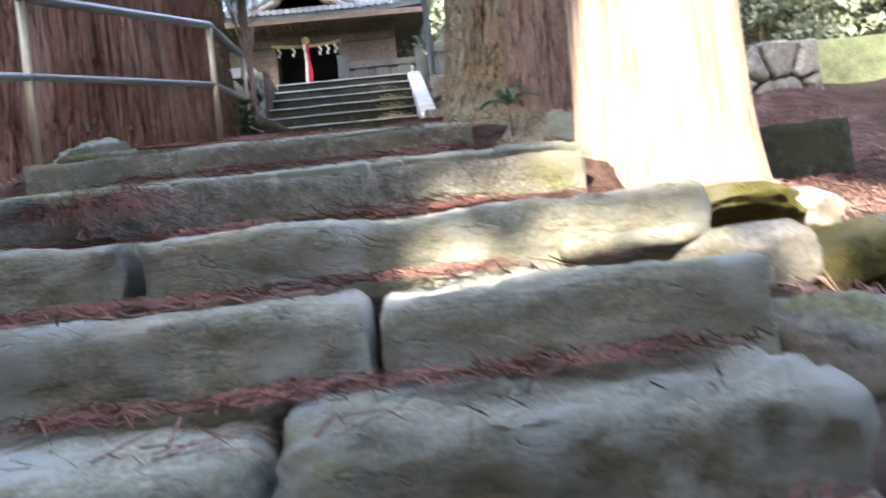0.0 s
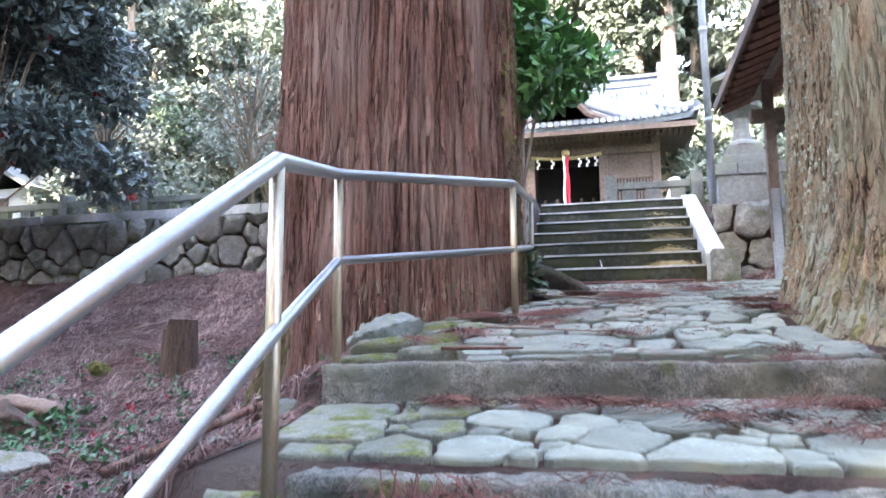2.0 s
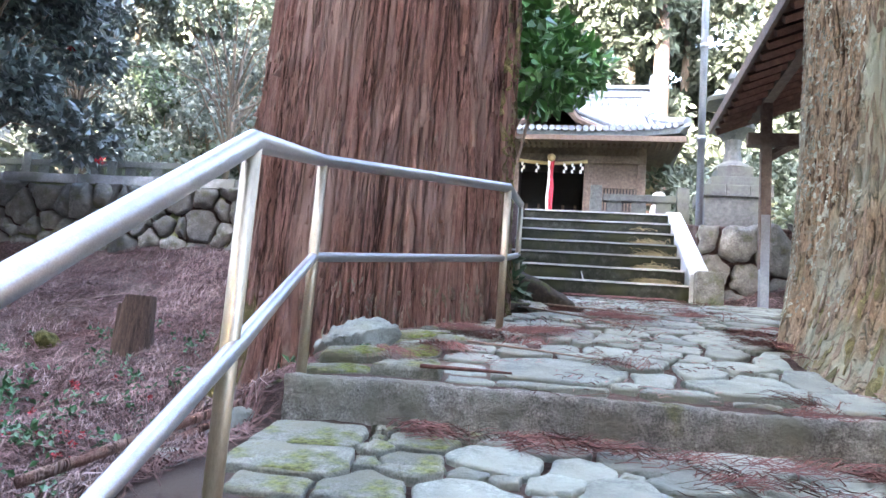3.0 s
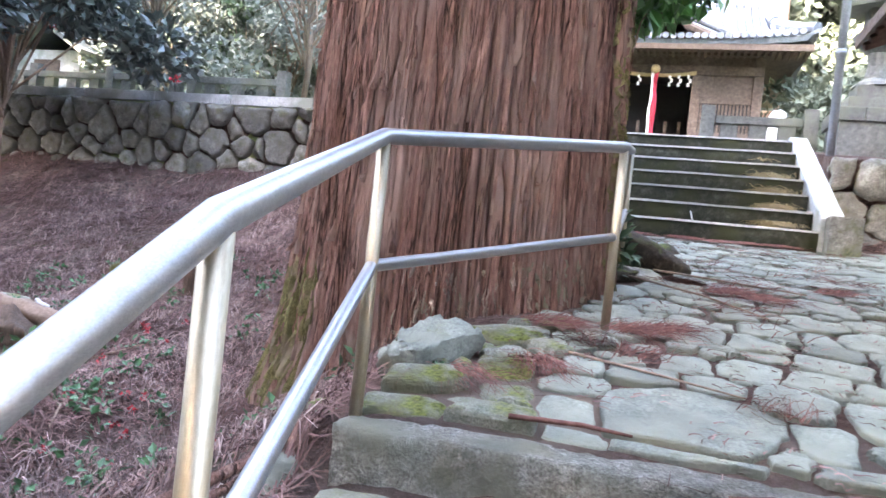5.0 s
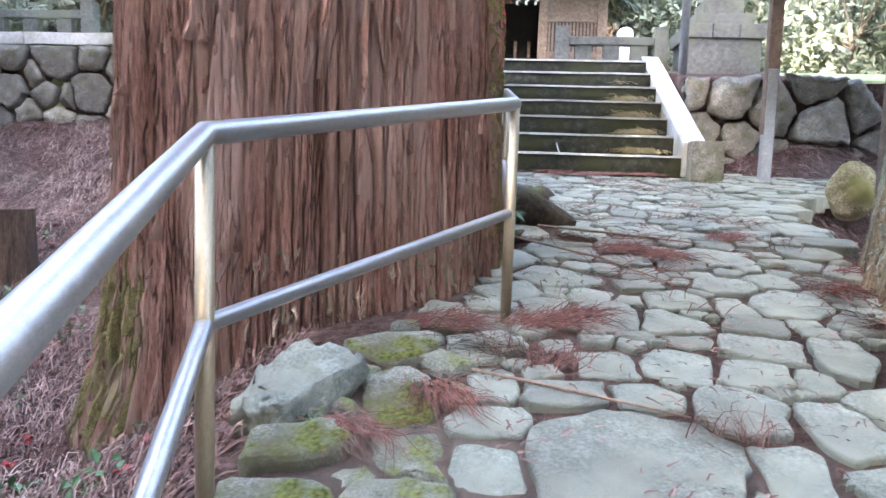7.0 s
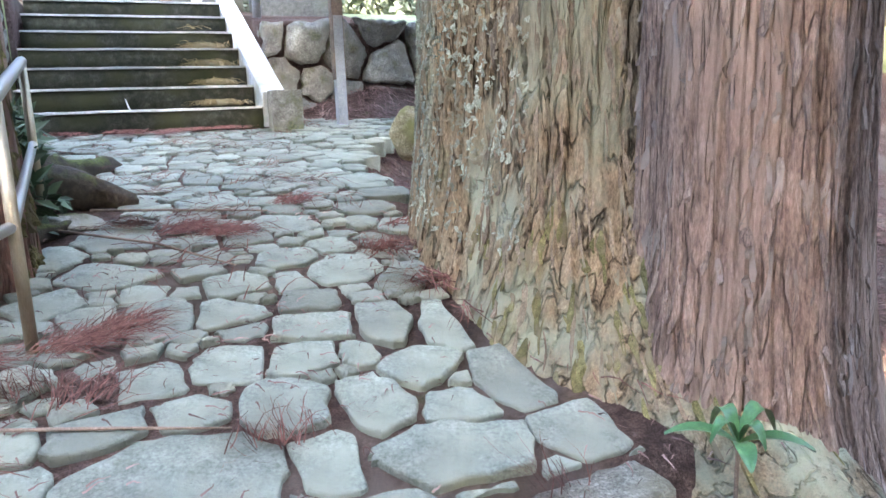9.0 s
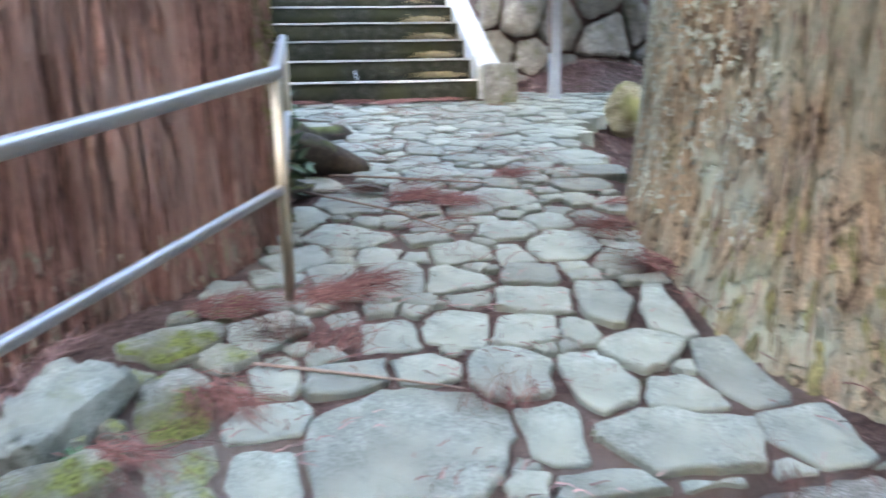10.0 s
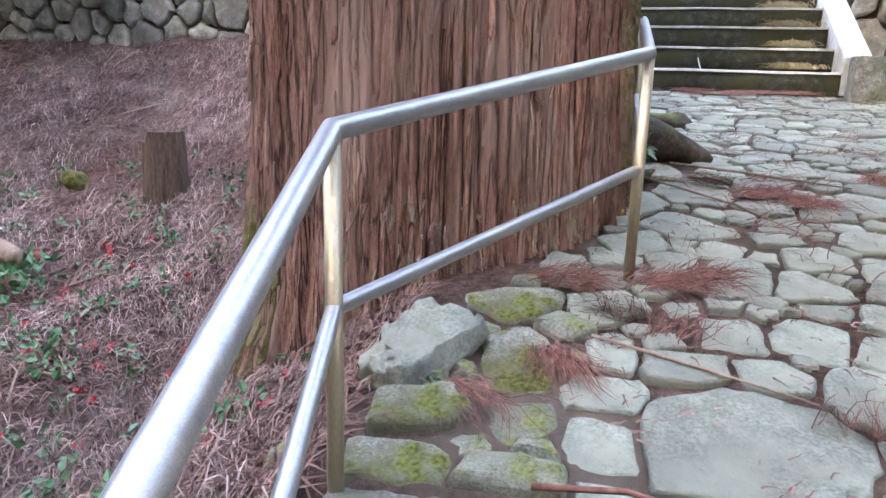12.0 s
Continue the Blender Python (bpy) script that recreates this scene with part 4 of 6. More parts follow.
# ---- steel handrail ----
P1, P2, P3, P4 = (-0.735, -1.185, 1.574), (-1.10, 0.16, 1.885), (-0.455, 1.475, 2.095), (-0.52, 3.0, 2.31)
P0 = (-0.735, -3.3, 0.30)
MID = [(-0.735, -3.3, -0.16), (-0.722, -1.185, 1.11), (-1.10, 0.16, 1.47), (-0.458, 1.475, 1.675), (-0.52, 3.0, 1.90)]


def handrail():
    t = thing("handrail", "brushed stainless steel handrail of welded tube", "handrail")
    R = 0.0215
    part("top_rail", tube([P0, P1, P2, P3, P4], R * 1.22, 24), STEEL, t, smooth=True)
    part("middle_rail", tube(MID, R * 0.95, 20), STEEL, t, smooth=True)
    for p, foot in ((P0, -0.62), (P1, 0.42), (P2, 0.80), (P3, 1.14), (P4, 1.3)):
        post = part("post", tube([(p[0], p[1], foot), (p[0], p[1], p[2] - 0.01)], R, 18), STEEL_TAN, t, "steel post tinted for warm reflected light", smooth=True)
        bm = bmesh.new()
        bmesh.ops.create_uvsphere(bm, u_segments=16, v_segments=10, radius=R * 1.19)
        bmesh.ops.translate(bm, verts=bm.verts, vec=p)
        part("weld", bm, STEEL, post, smooth=True)
    return t


handrail()


# ---- shrine on the upper terrace ----
def shrine():
    t = thing("shrine", "weathered timber shrine with silver-grey tiled roof", "shrine")
    cx, yf = -0.93, 14.55
    zb, zl, zt = TERRACE, 5.74, 6.5
    hw, dw = 2.12, 0.88
    part("foundation", rough_block(cx - hw - 0.3, cx + hw + 0.3, yf - 0.3, yf + 5, zb - 0.1, zb + 0.35, cell=0.4, amp=0.01, seed=70), LANTERN, t)
    part("floor", boxes((cx - hw, cx + hw, yf - 0.6, yf + 4.6, zb + 0.55, zb + 0.68), bevel=0.01), WOOD, t)
    for x in (cx - hw, cx - dw, cx + dw, cx + hw):
        part("post", boxes((x - 0.1, x + 0.1, yf - 0.1, yf + 0.1, zb + 0.3, zt), bevel=0.02), WOOD, t)
    part("lintel", boxes((cx - hw - 0.1, cx + hw + 0.1, yf - 0.13, yf + 0.09, zl, zl + 0.2), bevel=0.02), WOOD, t)
    part("upper_beam", boxes((cx - hw - 0.2, cx + hw + 0.2, yf - 0.16, yf + 0.09, zl + 0.42, zl + 0.62), bevel=0.02), WOOD, t)
    for s in (-1, 1):
        a, b = sorted((cx + s * (dw + 0.1), cx + s * (hw - 0.1)))
        # Panel behind the lattice, coloured near black to deepen its shade.
        w = part("side_panel", boxes((a, b, yf - 0.02, yf + 0.05, zb + 0.6, zl)), WOOD_SHADED, t)
        for k in range(14):
            x = a + (b - a) * (k + 0.5) / 14  # lattice
            part("lattice_bar", boxes((x - 0.02, x + 0.02, yf - 0.06, yf - 0.02, zb + 1.0, zl - 0.6)), WOOD, w)
        part("panel_rail", boxes((a, b, yf - 0.07, yf - 0.02, zl - 0.6, zl - 0.5)), WOOD, w)
        part("panel_board", boxes((a, b, yf - 0.05, yf - 0.02, zl - 0.5, zl)), WOOD, w)
        part("panel_board", boxes((a, b, yf - 0.05, yf - 0.02, zb + 0.6, zb + 0.95)), WOOD, w)
        part("panel_rail", boxes((a, b, yf - 0.07, yf - 0.02, zb + 0.95, zb + 1.05)), WOOD, w)
    part("upper_wall", boxes((cx - hw, cx + hw, yf + 0.0, yf + 0.06, zl + 0.2, zt)), WOOD, t)
    part("side_wall", boxes((cx + hw - 0.05, cx + hw + 0.05, yf + 0.1, yf + 4.5, zb + 0.5, zt)), WOOD, t)
    part("side_wall", boxes((cx - hw - 0.05, cx - hw + 0.05, yf + 0.1, yf + 4.5, zb + 0.5, zt)), WOOD, t)
    # Recess walls, ceiling and doors carry the entrance's shade in their colour.
    inner = part("inner_wall", boxes((cx - dw, cx + dw, yf + 1.3, yf + 1.4, zb + 0.6, zl + 0.2)), WOOD_SHADED, t, "timber doors inside, coloured dark for shade")
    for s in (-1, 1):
        part("inner_door", boxes((cx + s * 0.38 - 0.3, cx + s * 0.38 + 0.3, yf + 1.22, yf + 1.3, zb + 0.7, zl - 0.5), bevel=0.01), WOOD_SHADED, inner)
        part("recess_wall", boxes((cx + s * dw - 0.04, cx + s * dw + 0.04, yf + 0.1, yf + 1.3, zb + 0.6, zl + 0.2)), WOOD_SHADED, t)
    part("recess_ceiling", boxes((cx - dw, cx + dw, yf + 0.05, yf + 1.3, zl + 0.1, zl + 0.16)), WOOD_SHADED, t)
    for k in range(5):
        part("offering_post", boxes((cx - 0.6 + k * 0.3 - 0.035, cx - 0.6 + k * 0.3 + 0.035, yf + 0.5, yf + 0.57, zb + 0.68, zb + 1.35), bevel=0.005), WOOD, t)
    for k in range(22):
        x = cx - 1.0 + k * 0.095
        part("railing_slat", boxes((x - 0.018, x + 0.018, yf - 0.62, yf - 0.58, zb + 0.1, zb + 0.55)), WOOD, t)
    # bracket blocks under the eaves
    for k in range(9):
        x = cx - hw + 2 * hw * k / 8
        part("bracket", boxes((x - 0.13, x + 0.13, yf - 0.3, yf - 0.1, zl + 0.62, zl + 0.72), (x - 0.07, x + 0.07, yf - 0.5, yf - 0.1, zl + 0.72, zl + 0.80), bevel=0.012), WOOD, t)
    # the roof: hipped below, gabled above, sweeping up to its ridge
    ex, ey0, ey1, ez = hw + 0.95, yf - 0.85, yf + 5.4, 6.29
    rx, ry, rz = 2.3, yf + 2.1, 8.02
    bm = bmesh.new()

    def sheet(corner, n=14, mcount=26):
        grid = [[bm.verts.new(corner(i / mcount, j / n)) for j in range(n + 1)] for i in range(mcount + 1)]
        for i in range(mcount):
            for j in range(n):
                bm.faces.new((grid[i][j], grid[i + 1][j], grid[i + 1][j + 1], grid[i][j + 1]))

    def sag(f):
        return f ** 1.35

    def front(u, f):
        half = ex + (rx - ex) * min(1, f / 0.45)
        lift = 0.16 * abs(2 * u - 1) ** 3 * (1 - f)
        return (cx + (2 * u - 1) * half, ey0 + (ry - ey0) * f, ez + (rz - ez) * sag(f) + lift)

    def back(u, f):
        half = ex + (rx - ex) * min(1, f / 0.45)
        return (cx + (1 - 2 * u) * half, ey1 + (ry - ey1) * f, ez + (rz - ez) * sag(f))

    sheet(front)
    sheet(back)
    for s in (-1, 1):
        def side(u, f, s=s):
            g = f * 0.45
            ya, yb = ey0 + (ry - ey0) * g, ey1 + (ry - ey1) * g
            return (cx + s * (ex + (rx - ex) * f), ya + (yb - ya) * u, ez + (rz - ez) * sag(g) + 0.16 * abs(2 * u - 1) ** 3 * (1 - f))
        sheet(side, n=6)
    bmesh.ops.remove_doubles(bm, verts=bm.verts, dist=0.002)
    bmesh.ops.recalc_face_normals(bm, faces=bm.faces)
    bmesh.ops.solidify(bm, geom=list(bm.faces), thickness=0.12)
    roof = part("roof", bm, TILE, t, "silver-grey glazed tile roof")
    # tile rolls running down the front slope
    nr = 40
    for k in range(nr + 1):
        u = k / nr
        pts = []
        for j in range(11):
            f = j / 10 * 0.985
            half_here = ex + (rx - ex) * min(1, f / 0.45)
            x = cx + (2 * u - 1) * ex
            if abs(x - cx) > half_here:
                break
            uu = (x - cx) / half_here * 0.5 + 0.5
            p = front(uu, f)
            pts.append((p[0], p[1] - 0.02, p[2] + 0.06))
        if len(pts) > 1:
            part("tile_roll", tube(pts, 0.055, 7), TILE, roof)
            q = pts[0]
            part("tile_end", tube([(q[0], q[1] - 0.05, q[2]), (q[0], q[1] + 0.03, q[2])], 0.07, 10), TILE, roof)
    part("ridge", boxes((cx - rx - 0.1, cx + rx + 0.1, ry - 0.16, ry + 0.16, rz - 0.1, rz + 0.34), (cx - rx - 0.18, cx + rx + 0.18, ry - 0.22, ry + 0.22, rz + 0.34, rz + 0.44), (cx - rx - 0.14, cx + rx + 0.14, ry - 0.2, ry + 0.2, rz + 0.12, rz + 0.17), bevel=0.02), TILE, roof)
    for s in (-1, 1):
        part("ridge_end_tile", boxes((cx + s * (rx + 0.16) - 0.09, cx + s * (rx + 0.16) + 0.09, ry - 0.26, ry + 0.26, rz - 0.25, rz + 0.72), bevel=0.05), TILE, roof)
        part("gable_ridge", tube([Vector(front(0.5 + s * 0.5, f)) + Vector((0, -0.03, 0.13)) for f in (0.42, 0.6, 0.8, 0.98)], 0.13, 8), TILE, roof)
        part("hip_ridge", tube([Vector(front(0.5 + s * 0.5, f)) + Vector((0, 0, 0.12)) for f in (0.02, 0.15, 0.3, 0.45)], 0.11, 8), TILE, roof)
        part("hip_end_tile", boxes((cx + s * (rx + 0.35) - 0.1, cx + s * (rx + 0.35) + 0.1, ey0 + (ry - ey0) * 0.36, ey0 + (ry - ey0) * 0.36 + 0.2, 6.62, 7.0), bevel=0.04), TILE, roof)
    # the front gable over the entrance
    gz, gw, gy = 7.38, 1.05, yf - 0.72
    bm = bmesh.new()
    for s in (-1, 1):
        a = [bm.verts.new((cx, gy + d, gz)) for d in (0, 2.2)]
        mids = [bm.verts.new((cx + s * gw * 0.55, gy + d, gz - 0.68)) for d in (0, 1.4)]
        b = [bm.verts.new((cx + s * gw * 1.35, gy + d, gz - 1.02)) for d in (0, 0.5)]
        bm.faces.new((a[0], mids[0], mids[1], a[1]))
        bm.faces.new((mids[0], b[0], b[1], mids[1]))
    bmesh.ops.recalc_face_normals(bm, faces=bm.faces)
    bmesh.ops.solidify(bm, geom=list(bm.faces), thickness=0.1)
    gable = part("front_gable", bm, TILE, t, "tiled gable over the entrance")
    for s in (-1, 1):
        part("barge_board", tube([(cx, gy - 0.03, gz - 0.1), (cx + s * gw * 0.55, gy - 0.03, gz - 0.78), (cx + s * gw * 1.2, gy - 0.03, gz - 1.08)], 0.085, 6), WOOD, gable)
        part("gable_tile_edge", tube([(cx, gy - 0.02, gz + 0.09), (cx + s * gw * 0.55, gy - 0.02, gz - 0.58), (cx + s * gw * 1.35, gy - 0.02, gz - 0.93)], 0.07, 8), TILE, gable)
    bm = bmesh.new()
    vs = [bm.verts.new(c) for c in ((cx - gw, gy + 0.12, gz - 1.0), (cx + gw, gy + 0.12, gz - 1.0), (cx, gy + 0.12, gz - 0.08))]
    bm.faces.new(vs)
    bmesh.ops.solidify(bm, geom=list(bm.faces), thickness=0.06)
    part("gable_wall", bm, WOOD, gable)
    part("gable_pendant", boxes((cx - 0.1, cx + 0.1, gy - 0.1, gy - 0.02, gz - 0.5, gz - 0.15), bevel=0.03), WOOD, gable)
    # eave boards and rafters below the tiles
    part("eave_board", boxes((cx - ex + 0.05, cx + ex - 0.05, ey0 + 0.02, ey0 + 0.1, ez - 0.2, ez - 0.07), bevel=0.01), WOOD, t)
    for k in range(46):
        x = cx - ex + 0.1 + (2 * ex - 0.2) * k / 45
        part("rafter", boxes((x - 0.03, x + 0.03, ey0 + 0.06, yf + 0.1, ez - 0.16, ez - 0.08)), WOOD, t)
    part("soffit", boxes((cx - ex + 0.05, cx + ex - 0.05, ey0 + 0.1, yf + 5.2, ez - 0.075, ez - 0.04)), WOOD, t)
    return t


shrine()


def shimenawa():
    t = thing("sacred_rope", "twisted straw rope with white paper streamers over the entrance", "rope")
    cx, y, z = -0.93, 14.38, 5.76
    pts = [(cx + x, y, z - 0.07 * (1 - (x / 0.85) ** 2)) for x in np.linspace(-0.85, 0.85, 13)]
    part("rope", tube(pts, 0.045, 8), STRAW, t, smooth=True)
    for k, x in enumerate((-0.68, -0.33, 0.33, 0.52, 0.72)):
        bm = bmesh.new()
        w, zz = 0.026, z - 0.06
        for i in range(3):
            o = 0.02 * (1 if i % 2 else -1)
            box(bm, cx + x + o - w, cx + x + o + w, y - 0.035 - 0.004 * i, y - 0.028 - 0.004 * i, zz - 0.085 * (i + 1), zz - 0.085 * i)
        part("paper_streamer", bm, WHITE_CLOTH, t, "zigzag white paper streamer")
    return t


shimenawa()


def bell_rope():
    t = thing("bell_rope", "hanging red and white cloth bell rope", "rope")
    x, y = -0.93, 14.2
    for k, (dx, m) in enumerate(((-0.035, WHITE_CLOTH), (0.0, RED_CLOTH), (0.04, RED_CLOTH))):
        pts = [(x + dx * (1 + 0.5 * (1 - i / 9)) + 0.012 * math.sin(i * 1.3 + k), y + 0.01 * k, TERRACE + 0.75 + (5.75 - TERRACE - 0.75) * i / 9) for i in range(10)]
        part("cloth_strip", tube(pts, 0.032, 8), m, t, smooth=True)
    bm = bmesh.new()
    bmesh.ops.create_uvsphere(bm, u_segments=16, v_segments=10, radius=0.1)
    bmesh.ops.translate(bm, verts=bm.verts, vec=(x, y, 5.78))
    part("bell", bm, STRAW, t, smooth=True)
    return t


bell_rope()


# ---- stone lantern on its plinth ----
def lathe(profile, seg=8, at=(0, 0, 0), turn=0.0):
    bm = bmesh.new()
    rings = []
    for r, z in profile:
        rings.append([bm.verts.new((at[0] + r * math.cos(turn + 2 * math.pi * k / seg), at[1] + r * math.sin(turn + 2 * math.pi * k / seg), at[2] + z)) for k in range(seg)])
    for a, b in zip(rings, rings[1:]):
        for k in range(seg):
            bm.faces.new((a[k], a[(k + 1) % seg], b[(k + 1) % seg], b[k]))
    bm.faces.new(rings[0][::-1])
    bm.faces.new(rings[-1])
    bmesh.ops.recalc_face_normals(bm, faces=bm.faces)
    return bm


def stone_lantern():
    x0, x1, y0, zt = 1.74, 2.80, 8.9, 3.97
    x, y = (x0 + x1) / 2, y0 + 0.5
    t = thing("stone_lantern", "tall grey stone lantern on a stepped block plinth", "lantern")
    part("plinth", boxes((x0 + 0.05, x1 - 0.05, y0 + 0.03, y0 + 1.0, TERRACE - 0.5, zt - 0.19), bevel=0.012), LANTERN, t)
    for k in range(3):
        part("plinth_cap_stone", boxes((x0 + (x1 - x0) * k / 3 + 0.003, x0 + (x1 - x0) * (k + 1) / 3 - 0.003, y0, y0 + 1.05, zt - 0.19, zt), bevel=0.014), LANTERN, t)
    part("base_step", boxes((x - 0.38, x + 0.38, y - 0.36, y + 0.36, zt, zt + 0.17), bevel=0.012), LANTERN, t)
    part("base_step", boxes((x - 0.27, x + 0.27, y - 0.27, y + 0.27, zt + 0.17, zt + 0.36), bevel=0.02), LANTERN, t)
    part("shaft", lathe([(0.30, 0), (0.27, 0.05), (0.16, 0.12), (0.12, 0.3), (0.14, 0.48), (0.25, 0.58), (0.33, 0.64), (0.34, 0.72), (0.24, 0.76)], 16, (x, y, zt + 0.36)), LANTERN, t)
    part("light_box", boxes((x - 0.19, x + 0.19, y - 0.19, y + 0.19, zt + 1.12, zt + 1.45), bevel=0.02), LANTERN, t)
    part("cap", lathe([(0.50, 0), (0.52, 0.06), (0.26, 0.2), (0.12, 0.30), (0.08, 0.36), (0.13, 0.44), (0.09, 0.54), (0.0, 0.6)], 6, (x, y, zt + 1.45), 0.5), LANTERN, t)
    return t


stone_lantern()


# ---- open roofed shelter on posts ----
def shelter():
    t = thing("open_shelter", "open timber shelter with a shingled roof and red-brown rafters", "shelter")
    x0, z0, x1, z1 = 1.62, 4.36, 3.35, 5.02
    ya, yb = 3.3, 7.35
    for name, dz, mtl, th in (("roof_deck", 0.0, WOOD_RED, 0.04), ("roof_cover", 0.06, LANTERN, 0.06)):
        for s in (1, -1):
            bm = bmesh.new()
            xe = x0 - 0.04 if s > 0 else 2 * x1 - x0 + 0.04
            bm.faces.new([bm.verts.new(c) for c in ((xe, ya, z0 + dz), (x1, ya, z1 + dz), (x1, yb, z1 + dz), (xe, yb, z0 + dz))])
            bmesh.ops.solidify(bm, geom=list(bm.faces), thickness=th)
            part(name, bm, mtl, t)
    for k in range(15):
        y = ya + 0.06 + (yb - ya - 0.12) * k / 14
        for s in (1, -1):
            xe = x0 + 0.03 if s > 0 else 2 * x1 - x0 - 0.03
            part("rafter", tube([(xe, y, z0 - 0.06), (x1, y, z1 - 0.07)], 0.05, 4), WOOD_RED, t)
    part("eave_board", boxes((x0 - 0.05, x0 - 0.01, ya, yb, z0 - 0.07, z0 + 0.06), bevel=0.006), WOOD, t)
    for y in (3.9, 6.45):
        for x in (2.10, 4.6):
            g = float(ground_z(x, y))
            part("post", boxes((x - 0.06, x + 0.06, y - 0.06, y + 0.06, g + 0.6, 4.5), bevel=0.01), WOOD, t)
            part("post_shoe", boxes((x - 0.052, x + 0.052, y - 0.066, y + 0.05, g - 0.1, 3.0), bevel=0.01), GALV, t, "grey metal sheathing round the post foot")
        part("tie_beam", boxes((1.88, 4.85, y - 0.065, y + 0.065, 3.86, 4.02), bevel=0.01), WOOD, t)
        part("brace", tube([(2.12, y, 3.72), (2.75, y, 4.12)], 0.06, 4), WOOD, t)
    for x in (2.10, 4.6):
        part("wall_plate", boxes((x - 0.06, x + 0.06, 3.4, 7.2, 4.40, 4.53), bevel=0.01), WOOD, t)
    return t


shelter()


# ---- steel pole and utility post near the stairs ----
def pole(name, label, x, y, r, z0, z1, material, collars=()):
    t = thing(name, label, "pole")
    part("shaft", tube([(x, y, z0), (x, y, z1)], r, 16), material, t, smooth=True)
    for z in collars:
        part("collar", tube([(x, y, z - 0.04), (x, y, z + 0.04)], r * 1.25, 16), GALV, t, smooth=True)
    return t


pole("steel_pole", "tall galvanised steel pole beside the upper wall", 1.66, 8.6, 0.055, TERRACE - 0.3, 11.0, GALV, (4.6, 6.1))


# ---- low concrete balustrades on the terrace ----
def balustrade(x0, x1, bays, y, seed, stone=CONCRETE, plinth=0.0):
    t = thing("balustrade", "low weathered concrete balustrade with block openings", "balustrade", group="terrace balustrades")
    z = TERRACE - 0.03 + plinth
    step = (x1 - x0) / bays
    for k in range(bays + 1):
        x = x0 + k * step
        part("pillar", rough_block(x - 0.11, x + 0.11, y - 0.11, y + 0.11, z - 0.1 - plinth, z + 0.62, cell=0.1, amp=0.004, seed=seed + k), stone, t)
    for k in range(bays):
        a, b = x0 + k * step + 0.11, x0 + (k + 1) * step - 0.11
        part("rail", boxes((a, b, y - 0.08, y + 0.08, z + 0.34, z + 0.46), bevel=0.015), stone, t)
        part("kerb", boxes((a, b, y - 0.1, y + 0.1, z - 0.05 - plinth, z + 0.1), bevel=0.015), stone, t)
        for i in range(3):
            x = a + (b - a) * (i + 0.5) / 3
            part("block", boxes((x - 0.12, x + 0.12, y - 0.06, y + 0.06, z + 0.1, z + 0.34), bevel=0.01), stone, t)
    return t


balustrade(0.12, 1.54, 1, 9.6, 90, LANTERN)
balustrade(-14.6, -7.05, 4, 9.3, 110, LANTERN, 0.22)


def coping():
    t = thing("wall_coping", "coping along the stone wall, pale to stand for sunlit ground", "coping", kind="structure")
    # Pale slabs stand in for the brightly sunlit terrace ground along the wall top.
    n = 9
    for k in range(n):
        a, b = -14.4 + 13.2 * k / n, -14.4 + 13.2 * (k + 1) / n - 0.015
        part("coping_slab", rough_block(a, b, WALL_Y + 0.06, WALL_Y + 0.75, 3.36, 3.53, cell=0.2, amp=0.006, seed=130 + k, round_=0.015), CONCRETE, t)
    return t


coping()


# ---- storehouse glimpsed behind the camellia ----
def storehouse():
    t = thing("storehouse", "small white-walled storehouse with a grey roof", "building")
    x, y, z = -15.2, 11.8, TERRACE
    part("wall", boxes((x - 1.0, x + 1.0, y, y + 2.4, z - 0.1, z + 1.75), bevel=0.02), CONCRETE, t)
    bm = bmesh.new()
    a = [bm.verts.new((x + sx * 1.35, y - 0.35, z + 1.7 + (0.75 if sx == 0 else 0))) for sx in (-1, 0, 1)]
    b = [bm.verts.new((v.co.x, y + 2.8, v.co.z)) for v in a]
    bm.faces.new((a[0], a[1], b[1], b[0]))
    bm.faces.new((a[1], a[2], b[2], b[1]))
    bmesh.ops.recalc_face_normals(bm, faces=bm.faces)
    bmesh.ops.solidify(bm, geom=list(bm.faces), thickness=0.1)
    part("roof", bm, LANTERN, t)
    part("door", boxes((x - 0.4, x + 0.4, y - 0.04, y, z, z + 1.5), bevel=0.01), WOOD, t)
    return t


storehouse()


